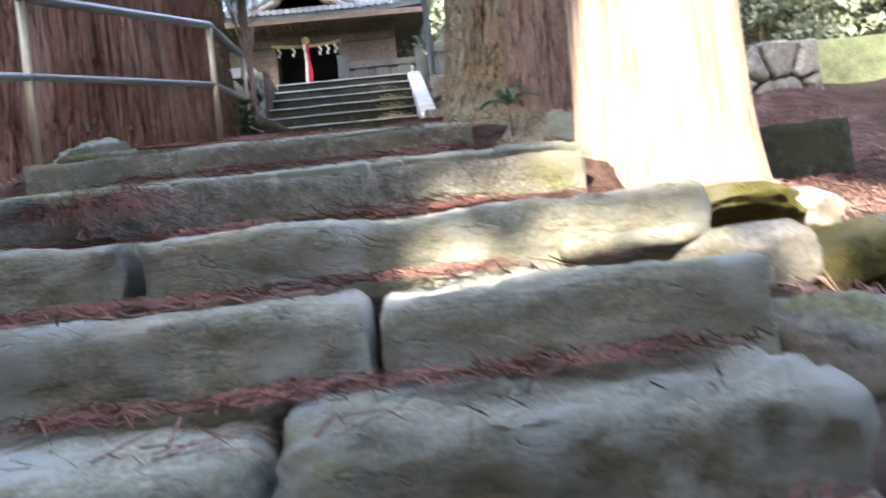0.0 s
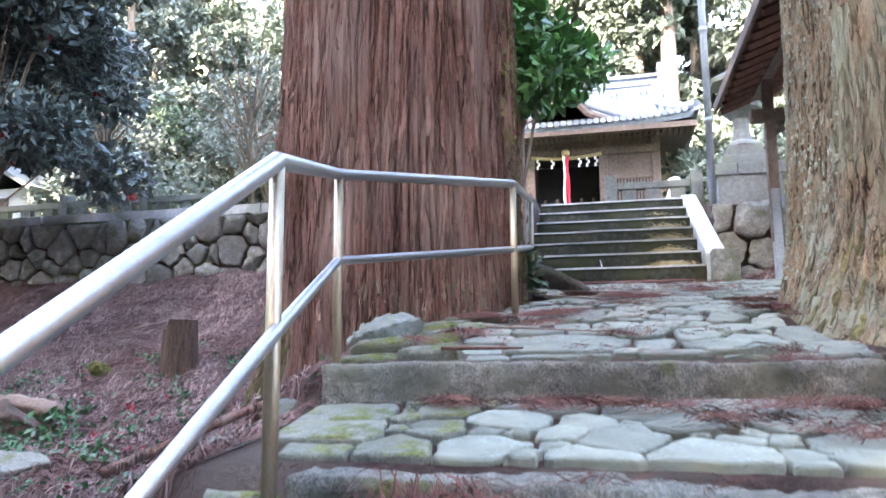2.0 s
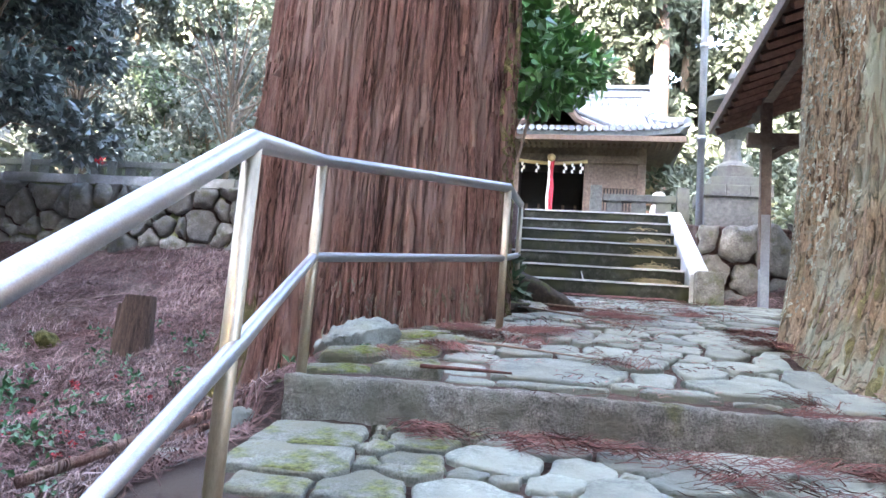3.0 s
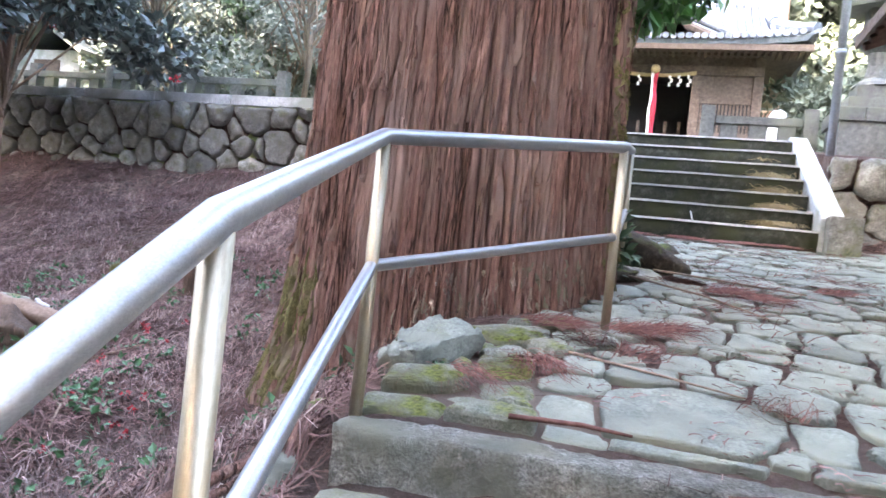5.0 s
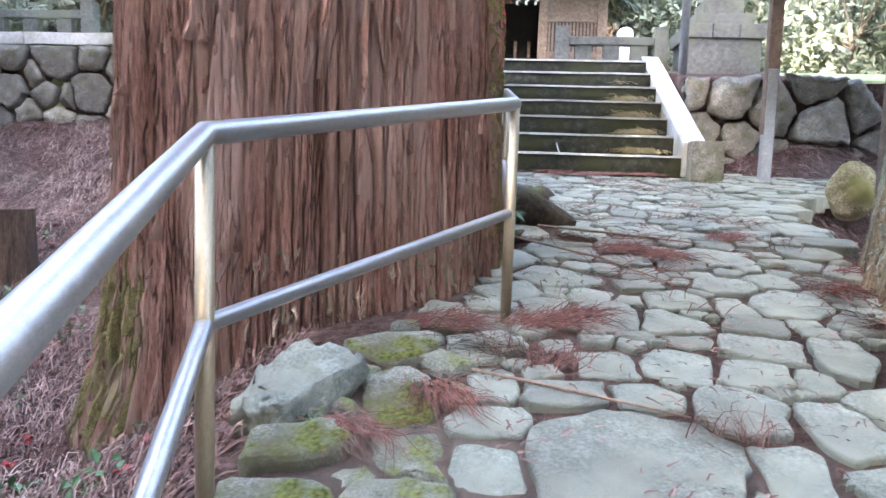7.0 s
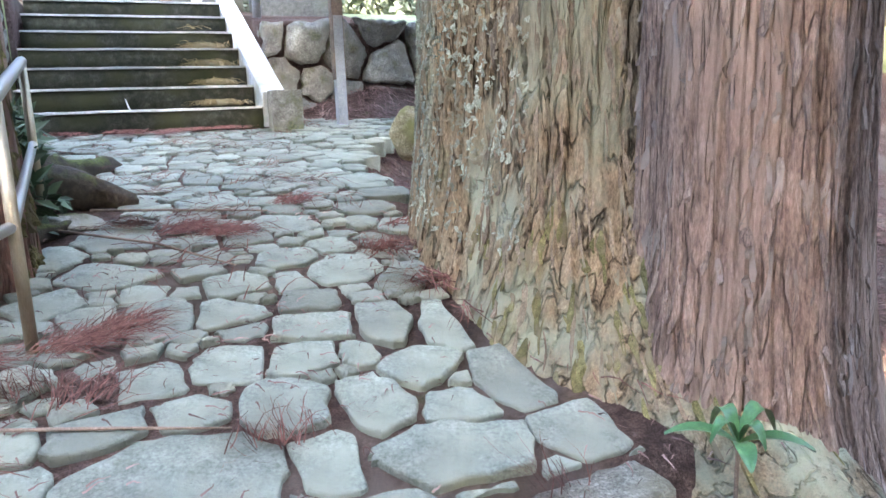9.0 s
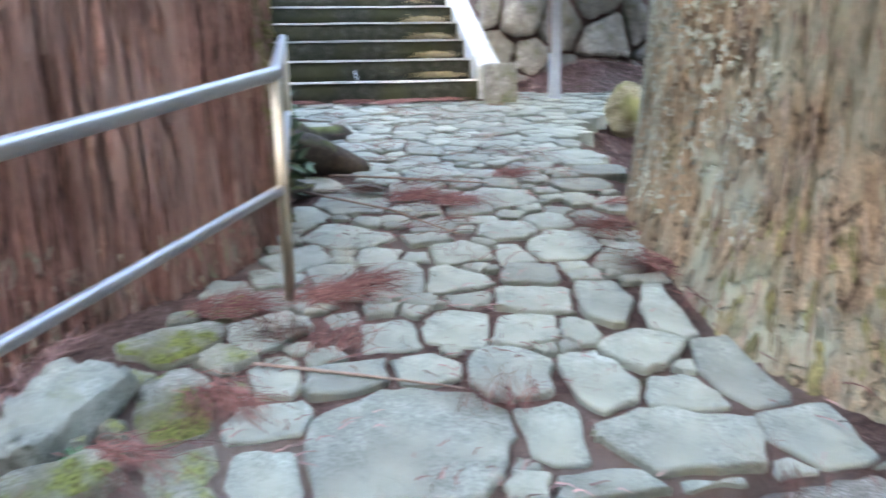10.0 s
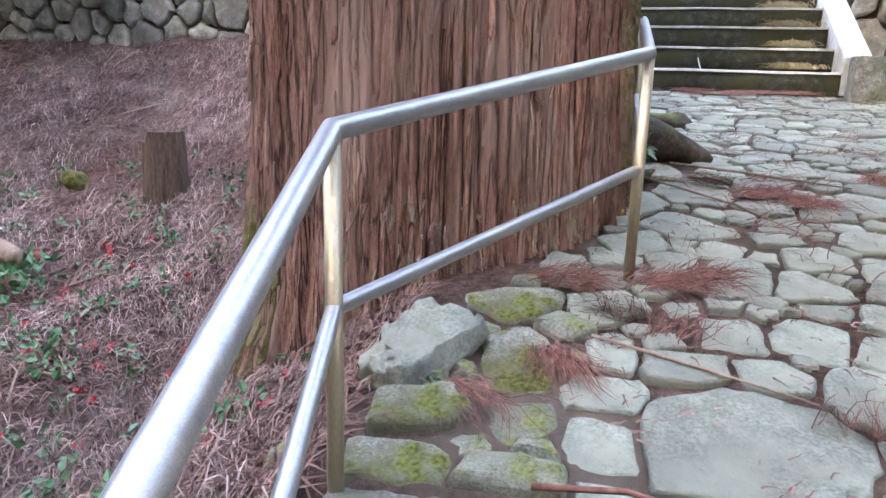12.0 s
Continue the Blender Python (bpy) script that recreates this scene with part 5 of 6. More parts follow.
# ---- trees and shrubs near the walls ----
def branching(name, label, category, base, height, spread, leaf_mat, leaf_count, leaf_size, seed, bark, trunk_r, flowers=0, blobs=16, low=0.35, group="", blob=0.32):
    t = thing(name, label, category, group)
    rnd = random.Random(seed)
    x, y, z = base
    top = Vector((x + rnd.uniform(-0.2, 0.2), y, z + height * 0.55))
    part("trunk", tube([(x, y, z - 0.15), (x + rnd.uniform(-0.1, 0.1), y, z + height * 0.25), top], trunk_r, 9, radii=[trunk_r * 1.2, trunk_r, trunk_r * 0.7]), bark, t, smooth=True)
    cs, rs = [], []
    for k in range(blobs):
        a = 2.4 * k + rnd.uniform(-0.5, 0.5)
        f = rnd.random()
        s = spread * rnd.uniform(0.3, 1.0) * (1 - 0.45 * abs(f - 0.35))
        end = Vector((x + math.cos(a) * s, y + math.sin(a) * s, z + height * (low + (1 - low) * f)))
        start = Vector((x, y, z + height * rnd.uniform(0.2, 0.5)))
        mid = start.lerp(end, 0.5) + Vector((0, 0, 0.08 * height))
        part("branch", tube([start, mid, end], trunk_r * 0.35, 6, radii=[trunk_r * 0.45, trunk_r * 0.28, trunk_r * 0.08]), bark, t)
        cs.append(tuple(end))
        rs.append(spread * blob * rnd.uniform(0.7, 1.3))
    if leaf_count:
        v, f = leaves(cs, rs, leaf_count, leaf_size, seed, up=0.8)
        sweep_mesh("crown", v, f, leaf_mat, t)
    for k in range(flowers):
        c, r = cs[k % len(cs)], rs[k % len(cs)]
        p = Vector(c) + Vector((rnd.uniform(-1, 1), -abs(rnd.uniform(0.3, 1)), rnd.uniform(-0.8, 0.8))) * r
        v, f = leaves([tuple(p)], [0.05], 16, 0.06, seed + k, long=1.0)
        sweep_mesh("flower", v, f, RED, t)
    return t


branching("camellia", "dark glossy camellia in red bloom by the wall", "tree", (-9.6, 6.0, float(ground_z(-9.6, 6.0))), 6.4, 3.1, LEAF_DARK, 26000, 0.105, 31, TWIG, 0.05, flowers=34, blobs=30, low=0.38, blob=0.26)
branching("broadleaf_tree", "young tree with bright green broad leaves", "tree", (-1.0, 6.15, float(ground_z(-1.0, 6.15))), 4.3, 1.0, LEAF_BRIGHT, 4200, 0.12, 33, TWIG, 0.035, blobs=18, low=0.58, blob=0.40)
for k, (x, y, hgt) in enumerate(((-6.6, 9.2, 4.2), (-4.4, 9.8, 3.8), (-10.2, 9.6, 4.5), (-5.4, 12.8, 4.5), (-8.2, 13.0, 5.5))):
    branching("bare_shrub", "leafless grey-brown shrub on the terrace", "shrub", (x, y, TERRACE - 0.05), hgt, 1.7, LEAF_GREY, 900, 0.05, 40 + k, BARK_FAR, 0.055, blobs=34, low=0.3, group="terrace shrubs", blob=0.35)
for k in range(9):
    x = -15 + k * 1.15
    branching("evergreen_shrub", "grey-green evergreen shrub behind the balustrade", "shrub", (x, 14.2 + math.sin(k * 2.3) * 1.2, TERRACE - 0.05), 3.2 + 1.6 * abs(math.sin(k * 1.7)), 1.8, LEAF_GREY if k % 3 else LEAF, 3600, 0.11, 60 + k, BARK_FAR, 0.06, blobs=14, low=0.12, group="terrace shrubs", blob=0.42)
for k in range(7):
    branching("evergreen_shrub", "sunlit green shrub beyond the lantern, paled for haze", "shrub", (3.0 + k * 1.5, 15.5 + math.sin(k * 2.1) * 2, TERRACE - 0.05), 2.4 + abs(math.sin(k * 1.3)), 1.6, LEAF_FAR, 2600, 0.12, 80 + k, BARK_FAR, 0.05, blobs=12, low=0.1, group="terrace shrubs", blob=0.45)


# ---- the wood that closes the view, and unseen cedars added for shade ----
def forest_tree(x, y, z, h, r, seed, material=None, crown_from=0.25, count=2600, leaf=0.42, label="tall unseen cedar added to block the sun", spread=2.4, bark=None, column=False):
    t = thing("forest_tree", label, "tree", group="surrounding wood")
    rnd = random.Random(seed)
    part("trunk", tube([(x, y, z - 0.4), (x + rnd.uniform(-0.1, 0.1), y, z + h * 0.5), (x + rnd.uniform(-0.2, 0.2), y, z + h)], r, 12, radii=[r * 1.2, r * 0.75, r * 0.15]), bark or BARK_FAR, t, smooth=True)
    cs, rs = [], []
    n = 26
    for k in range(n):
        f = k / n
        zz = z + h * (crown_from + (1.02 - crown_from) * f)
        taper = 0.15 if column else 0.8
        s = spread * (1 - taper * f) * rnd.uniform(0.15, 0.42) if column else spread * (1 - taper * f) * rnd.uniform(0.35, 1.0)
        a = rnd.uniform(0, 6.28)
        cs.append((x + math.cos(a) * s, y + math.sin(a) * s, zz))
        rs.append(spread * rnd.uniform(0.42, 0.55) * (1 - 0.2 * f) if column else spread * rnd.uniform(0.28, 0.5) * (1 - 0.45 * f))
    v, f = leaves(cs, rs, count, leaf, seed, droop=0.5)
    sweep_mesh("crown", v, f, material or LEAF, t)
    return t


rnd = random.Random(5)
# Two rows of unseen cedars at y = -12, added to block the sun.
for k in range(10):
    x = -7.3 - k * 2.3
    forest_tree(x, -12 + rnd.uniform(-0.6, 0.6), -0.9, 34 if 1 <= k <= 6 else 22, 0.4, 100 + k, crown_from=0.03, count=10000, leaf=0.55, spread=3.0, column=True)
for k in range(6):
    forest_tree(0.9 + k * 2.6, -12 + rnd.uniform(-0.6, 0.6), -0.9, 18, 0.4, 112 + k, crown_from=0.03, count=7000, leaf=0.55, spread=3.0, column=True)


def shade_cedar():
    """An unseen cedar, added and shaped to end the shade beside the steps."""
    t = thing("forest_tree", "dense unseen cedar added to shade the steps", "tree", group="surrounding wood")
    part("trunk", tube([(-5.3, -12, -1.2), (-5.2, -12, 8), (-5.1, -12, 19)], 0.35, 12, radii=[0.4, 0.28, 0.05]), BARK_FAR, t, smooth=True)
    cs, rs = [], []
    # Blobs leave a window that lets sun reach the trunk and step ends.
    for dx in (0.4, 1.5, 2.6):
        cs.append((-4.6 + dx, -12, 7.06))
        rs.append((0.95, 0.8, 0.18))
    for k in range(30):
        z = 0.5 + k * 0.62
        right = np.interp(z, [0, 7.6, 8.6, 9.2, 10.2, 20], [-4.2, -4.6, -4.5, -4.1, -3.62, -3.5])
        cs.append((float(right) - 0.85, -12 + 0.3 * math.sin(k), z))
        rs.append((0.85, 0.8, 0.75))
        if z < 7.0:
            for dx in (0.4, 1.5, 2.6):
                cs.append((float(right) + dx, -12 + 0.2 * math.cos(k + dx), z))
                rs.append((0.95, 0.8, min(0.7, 7.05 - z)))
        cs.append((float(right) - 2.0, -12 - 0.3 * math.sin(k), z))
        rs.append((0.95, 0.8, 0.75))
    v, f = leaves(cs, rs, 22000, 0.3, 119, droop=0.3)
    sweep_mesh("crown", v, f, LEAF, t)
    # Sparse leaves and boughs added to dapple the sun on the steps.
    thin = [(-4.3 + 0.62 * k, -12.1, 7.15 + 0.24 * k + 0.25 * math.sin(2.3 * k)) for k in range(6)] + [(-4.4 + 0.7 * k, -11.9, 8.35 - 0.12 * k) for k in range(5)]
    v, f = leaves(thin, [(0.6, 0.3, 0.3)] * len(thin), 95, 0.22, 121, droop=0.2)
    sweep_mesh("thin_bough", v, f, LEAF, t)
    for k in range(4):
        part("bough", tube([(-5.2, -12, 6.6 + 0.5 * k), (-3.6, -12, 7.3 + 0.45 * k), (-1.2, -12, 7.2 + 0.4 * k)], 0.05, 8, radii=[0.09, 0.06, 0.02]), BARK_FAR, t, smooth=True)


shade_cedar()
# Unseen as well, added to keep the sun off the right-hand bank.
forest_tree(-1.3, -12.0, -0.9, 27, 0.3, 131, crown_from=0.47, count=7000, leaf=0.5, spread=2.3, column=True, label="tall unseen cedar added to shade the bank")
for k in range(18):
    a = k / 17
    forest_tree(-17 + 36 * a + rnd.uniform(-1, 1), 26 + rnd.uniform(-2, 6), float(ground_z(-17 + 36 * a, 27)), 17 + rnd.uniform(-3, 4), 0.28, 140 + k, LEAF_FAR, crown_from=0.12, count=11000, leaf=0.21, spread=2.8, label="sunlit cedar on the slope behind the shrine, paled for haze")
for k in range(11):
    forest_tree(-18.5 - rnd.uniform(0, 5), -6 + k * 3.2, float(ground_z(-19, -6 + k * 3.2)), 15 + rnd.uniform(-3, 3), 0.25, 170 + k, LEAF_GREY, crown_from=0.03, count=9000, leaf=0.22, spread=3.0, label="grey-green tree at the edge of the wood, paled for haze")
for k in range(8):
    forest_tree(13 + rnd.uniform(0, 6), -2 + k * 3.6, float(ground_z(14, -2 + k * 3.6)), 14 + rnd.uniform(-3, 3), 0.25, 190 + k, LEAF_FAR, crown_from=0.08, count=7000, leaf=0.22, spread=2.8, label="sunlit tree at the edge of the wood, paled for haze")
forest_tree(2.35, 24.0, float(ground_z(2.35, 24.0)), 17, 0.36, 220, LEAF_FAR, crown_from=0.6, count=1800, leaf=0.36, spread=2.4, label="pale sunlit trunk behind the shrine", bark=BARK_GREY)


def far_woods():
    rng = np.random.default_rng(9)
    cs, rs = [], []
    for k in range(150):
        x = rng.uniform(-34, 30)
        y = rng.uniform(30, 46)
        cs.append((x, y, float(ground_z(x, y)) + rng.uniform(0.5, 15)))
        rs.append(rng.uniform(1.6, 3.0))
    for k in range(70):
        x, y = rng.uniform(-34, -22), rng.uniform(-8, 30)
        cs.append((x, y, float(ground_z(x, y)) + rng.uniform(0.5, 13)))
        rs.append(rng.uniform(1.6, 3.0))
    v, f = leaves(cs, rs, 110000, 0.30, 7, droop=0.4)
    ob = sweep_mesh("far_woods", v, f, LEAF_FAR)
    tagged(ob, "dense sunlit foliage on the far hillside, paled for haze", "woods", kind="stuff")


far_woods()


# ---- boulders and loose stones beside the steps ----
def boulder(label, x, y, z, sx, sy, sz, seed, material, rot=0.0, tip=0.0, flat=0.0):
    me = rock_mesh("boulder", sx, sy, sz, seed, material, sub=5 if sx > 0.3 else 4, flat=flat)
    ob = obj("boulder", me, None, Matrix.Translation((x, y, z)) @ Matrix.Rotation(rot, 4, "Z") @ Matrix.Rotation(tip, 4, "Y"))
    return tagged(ob, label, "rock", group="stones beside the steps")


GRASSY_ROCK = mat("yellow_lichened_rock", [(0.16, 0.14, 0.08), (0.33, 0.29, 0.18), (0.5, 0.46, 0.34)], size=14, rough=0.95, bump=0.9, depth=0.03, patch=(0.25, 0.24, 0.10), patch_size=5.0, grit=0.4, gloss=0.1)
MOSSROCK = mat("moss_covered_rock", [(0.05, 0.052, 0.018), (0.105, 0.10, 0.032), (0.18, 0.165, 0.06)], size=22, rough=0.97, bump=1.0, depth=0.05, patch=(0.16, 0.15, 0.09), patch_size=4.0, grit=0.45, gloss=0.1, stain=0.4)
boulder("stone set high in the retaining wall", -7.95, 7.82, 3.16, 0.27, 0.2, 0.22, 160, ROCK)
boulder("broad boulder thick with olive moss", -1.44, -1.02, 0.36, 0.62, 0.52, 0.25, 51, MOSSROCK, 0.2, 0.05, 0.7)
boulder("mossy dark boulder beside the sandstone step", -1.25, -1.85, 0.05, 0.42, 0.35, 0.25, 52, ROCK, 0.6)
boulder("flat bluish stone wedged by the post", -1.12, -0.62, 0.60, 0.20, 0.15, 0.07, 53, PAVE, 0.3, 0.1, 0.6)
boulder("mossy stone beside the granite step", -1.0, -0.80, 0.56, 0.22, 0.16, 0.10, 54, PAVE_MOSS, -0.2, 0.0, 0.6)
boulder("grey stone set against the kerb step", -1.36, -0.28, 0.66, 0.17, 0.13, 0.09, 55, ROCK, 0.7)
boulder("grey stone low beside the kerb step", -1.34, 0.10, 0.74, 0.16, 0.13, 0.10, 56, PAVE, 0.2)
boulder("small mossy stone under the handrail", -1.3, 0.42, 0.86, 0.16, 0.14, 0.10, 57, PAVE_MOSS, 1.0)
leaning = part("stone_slab", rough_block(-0.145, 0.145, -0.20, 0.20, -0.07, 0.07, cell=0.03, amp=0.03, seed=58, round_=0.045), PAVE, smooth=True)
leaning.matrix_world = Matrix.Translation((-1.08, 0.78, 1.13)) @ Matrix.Rotation(-0.45, 4, "Z") @ Matrix.Rotation(0.32, 4, "X") @ Matrix.Rotation(-0.10, 4, "Y")
tagged(leaning, "pale tilted slab leaning at the cedar's foot", "stone slab")
boulder("stone bedded beside the cedar root", -0.42, 2.9, float(surf_z(2.9)) + 0.01, 0.2, 0.14, 0.09, 150, ROCK, 0.2, 0.05, 0.55)
boulder("yellowish lichened rock beside the large trunk", 2.22, 4.75, 1.80, 0.2, 0.22, 0.24, 151, GRASSY_ROCK, 0.4)
boulder("yellowish rock in the litter", -5.85, 4.5, float(ground_z(-5.85, 4.5)) + 0.06, 0.19, 0.16, 0.14, 59, MOSSROCK)
boulder("pale flat rock in the litter", -6.6, 3.7, float(ground_z(-6.6, 3.7)) + 0.03, 0.28, 0.2, 0.11, 60, ROCK)
boulder("weathered rock half sunk in the litter", -7.3, 2.9, float(ground_z(-7.3, 2.9)) + 0.05, 0.5, 0.35, 0.2, 61, ROCK)
boulder("rock half sunk beside leafy seedlings", -4.2, 1.4, float(ground_z(-4.2, 1.4)) + 0.0, 0.42, 0.28, 0.16, 62, ROCK)
for n, (x, y, z, sx, sy, sz, mtl) in enumerate(((1.84, -1.28, 0.40, 0.34, 0.2, 0.09, MOSSROCK), (1.62, -1.72, 0.24, 0.22, 0.2, 0.14, ROCK), (1.98, -1.66, 0.20, 0.24, 0.2, 0.16, MOSSROCK), (2.32, -1.62, 0.22, 0.34, 0.3, 0.22, ROCK), (1.66, -2.12, 0.06, 0.24, 0.22, 0.16, ROCK), (2.06, -2.15, 0.02, 0.26, 0.24, 0.18, MOSSROCK), (2.5, -2.2, 0.0, 0.36, 0.3, 0.2, ROCK), (1.62, -2.62, -0.12, 0.26, 0.24, 0.16, PAVE), (2.05, -2.75, -0.2, 0.3, 0.28, 0.18, ROCK), (2.1, -1.2, 0.36, 0.22, 0.18, 0.1, ROCK), (2.75, -1.3, 0.3, 0.4, 0.35, 0.2, ROCK))):
    boulder("sunlit lichened stone at the end of the steps" if mtl is ROCK else "moss-covered stone at the end of the steps", x, y, z, sx, sy, sz, 70 + n, mtl, n * 0.7, 0.1 * math.sin(n), 0.75)
part_ob = part("stone_slab", rough_block(1.10, 1.50, -1.80, -1.62, 0.30, 0.36, cell=0.05, amp=0.008, seed=95, round_=0.02), STONE_STEP, smooth=True)
tagged(part_ob, "thin broken sandstone slab under the step end", "stone slab")
part_ob = part("stone_block", rough_block(4.2, 5.2, 3.0, 3.5, 0.5, 1.18, cell=0.12, amp=0.01, seed=96, round_=0.03), STAIR, smooth=True)
tagged(part_ob, "squat greenish stone block on the slope", "stone block")


# ---- stump, sticks, seedlings and fallen blooms on the slope ----
def stump():
    x, y = -4.68, 4.3
    z = float(ground_z(x, y))
    t = thing("tree_stump", "weathered cut stump with a stepped top", "stump")
    bm = bmesh.new()
    seg, rings = 40, 9
    grid = []
    for j in range(rings):
        ring = []
        for k in range(seg):
            a = 2 * math.pi * k / seg
            top = 0.50 if math.cos(a + 0.4) < 0.1 else 0.60
            r = 0.185 * (1.12 - 0.12 * j / (rings - 1)) + 0.018 * noise.noise(Vector((math.cos(a) * 5, math.sin(a) * 5, j * 0.15)))
            ring.append(bm.verts.new((x + r * math.cos(a), y + r * math.sin(a), z - 0.1 + (top + 0.1) * j / (rings - 1))))
        grid.append(ring)
    for a, b in zip(grid, grid[1:]):
        for k in range(seg):
            bm.faces.new((a[k], a[(k + 1) % seg], b[(k + 1) % seg], b[k]))
    bm.faces.new(grid[-1])
    part("bark", bm, STUMP_BARK, t, smooth=False)
    return t


STUMP_BARK = mat("stump_wood", [(0.035, 0.021, 0.014), (0.10, 0.062, 0.042), (0.19, 0.125, 0.088)], size=40, stretch=(1, 1, 0.1), rough=0.95, bump=0.8, depth=0.02, grit=0.4)
stump()


def stick(label, pts, r, material=TWIG):
    ob = part("fallen_branch", tube(pts, r, 7, radii=[r, *[r * 0.9] * (len(pts) - 2), r * 0.5]), material, smooth=True)
    return tagged(ob, label, "branch")


def lay(x, y, h=0.0):
    return (x, y, float(ground_z(x, y)) + h)


stick("dark fallen branch beside the kerb step", [(-1.75, -0.55, 0.60), (-1.45, -0.1, 0.78), (-1.18, 0.45, 0.95)], 0.022, BARK_RED)
stick("red-brown strip of bark under the handrail", [(-1.62, -0.45, 0.60), (-1.4, -0.05, 0.76), (-1.22, 0.3, 0.88)], 0.016, BARK_RED)
stick("pale broken stick in the litter", [lay(-6.4, 3.9, 0.03), lay(-6.2, 3.75, 0.05), lay(-6.0, 3.7, 0.03)], 0.03, NOSING)
for n in range(26):
    rr = random.Random(300 + n)
    x, y, a, L = rr.uniform(-7, -1.7), rr.uniform(-0.5, 6), rr.uniform(0, 3.14), rr.uniform(0.25, 0.8)
    stick("grey dead twig in the cedar litter", [lay(x, y, 0.03), lay(x + L * 0.5 * math.cos(a), y + L * 0.5 * math.sin(a), 0.05), lay(x + L * math.cos(a + 0.2), y + L * math.sin(a + 0.2), 0.03)], rr.uniform(0.005, 0.011))


def pz(x, y):
    return surf_z(y) + 0.012


stick("thin curved twig across the paving", [(-0.55, 0.98, 1.18), (-0.2, 0.86, 1.16), (0.1, 0.75, 1.14)], 0.006)
stick("thin twig beside the large slab", [(-0.62, 0.22, 1.06), (-0.4, 0.27, 1.06), (-0.25, 0.24, 1.06)], 0.009, NEEDLE)
stick("bent grey twig near the cedar root", [(-0.45, 2.75, 1.48), (0.0, 2.4, 1.42), (0.3, 2.0, 1.355)], 0.007)
stick("bent grey twig near the stairs", [(-0.3, 3.05, 1.53), (0.1, 2.95, 1.51), (0.6, 2.8, 1.48)], 0.008)


def sprays(name, label, spots, per, seed, length, width, z_of, material=NEEDLE, lift=0.02, spread=0.10, hold=False):
    """Fallen cedar sprays: bundles of needled shoots lying together."""
    rng = np.random.default_rng(seed)
    st, hd, ln = [], [], []
    for x, y, a, n in spots:
        k = int(per * n)
        base = np.column_stack([x + rng.normal(0, spread * 0.6, k), y + rng.normal(0, spread * 0.35, k), np.zeros(k)])
        st.append(base)
        hd.append(a + rng.normal(0, 0.55, k))
        ln.append(length * rng.uniform(0.5, 1.3, k))
    st, hd, ln = np.concatenate(st), np.concatenate(hd), np.concatenate(ln)
    v, f = strands(st, hd, ln, width, seed, curl=0.5, lift=lift, ground_z=z_of, segs=4, hold=hold)
    ob = sweep_mesh(name, v, f, material)
    return tagged(ob, label, "litter", kind="stuff")


def tread_z(x, y):
    """Top surface of whatever step lies at y."""
    y = np.asarray(y, float)
    z = np.where(y > -1.01, surf_z(y) + 0.012, 0.0)
    for (yf, zt), (yb, _) in zip(STEPS[1:], STEPS[:-1]):
        z = np.where((y > yf) & (y <= yb), zt + 0.006, z)
    return z


rng = np.random.default_rng(77)
for y0, x0, x1, n, wide in ((-1.10, -0.75, 1.4, 46, 0.05), (-1.25, -0.6, 1.2, 22, 0.06), (-1.78, -0.7, 0.9, 26, 0.03), (-2.25, -0.9, 1.3, 40, 0.04), (-2.66, -0.9, 1.2, 24, 0.04), (-0.10, -0.6, 1.2, 26, 0.05), (-0.35, 0.1, 1.2, 10, 0.1)):
    spots = [(rng.uniform(x0, x1), y0 + rng.normal(0, wide), rng.uniform(-0.5, 0.5) + rng.choice([0, math.pi]), rng.uniform(0.4, 1.2)) for _ in range(n)]
    sprays("needle_litter", "red-brown dry cedar sprays drifted along a step", spots, 26, int(abs(y0) * 100), 0.16, 0.0022, tread_z, lift=0.03, hold=True)
sprays("cedar_spray", "hanging tuft of dry cedar over the granite step", [(-0.50 + 0.03 * k, -1.08 + 0.004 * k, -1.6 + 0.08 * k, 1.0) for k in range(9)], 34, 88, 0.26, 0.0025, lambda x, y: np.interp(y, [-1.45, -1.1, -1.0], [0.50, 0.62, 0.71]), lift=0.04)
spots = [(-0.66, 0.86, -1.4, 2.2), (-0.9, 0.60, -0.8, 1.2), (-0.35, 1.42, 0.2, 2.4), (-0.45, 1.15, 2.6, 1.6), (-0.2, 1.5, 0.4, 1.6), (0.1, 2.6, 0.3, 2.6), (0.3, 2.5, 0.1, 2.2), (-0.05, 2.75, 2.9, 2.0), (0.75, 2.95, 0.5, 1.5), (0.22, 0.66, 1.9, 1.0), (-0.72, 1.38, 0.1, 2.6), (-0.3, 1.05, 1.4, 0.9), (1.0, 2.0, 1.2, 1.8), (1.05, 1.5, 2.2, 1.2), (0.85, 0.22, 2.0, 0.7)]
sprays("needle_litter", "dry red-brown cedar sprays lying on the paving", spots, 64, 91, 0.19, 0.0019, pz, lift=0.028, spread=0.09)
spots = [(rng.uniform(-0.6, 1.4), rng.uniform(1.4, 6.3), rng.uniform(0, 6.28), rng.uniform(0.3, 1.0)) for _ in range(60)]
crumbs = [(rng.uniform(-0.8, 1.35), rng.uniform(0.1, 6.4), rng.uniform(0, 6.28), rng.uniform(0.3, 1.0)) for _ in range(120)]
sprays("leaf_crumbs", "dark broken needles and crumbs strewn over the paving", crumbs, 14, 191, 0.05, 0.003, pz, material=NEEDLE_DULL, lift=0.008, spread=0.2)
sprays("cedar_spray", "scattered dry cedar sprays on the far paving", spots, 14, 93, 0.22, 0.0024, pz, lift=0.03, spread=0.14)
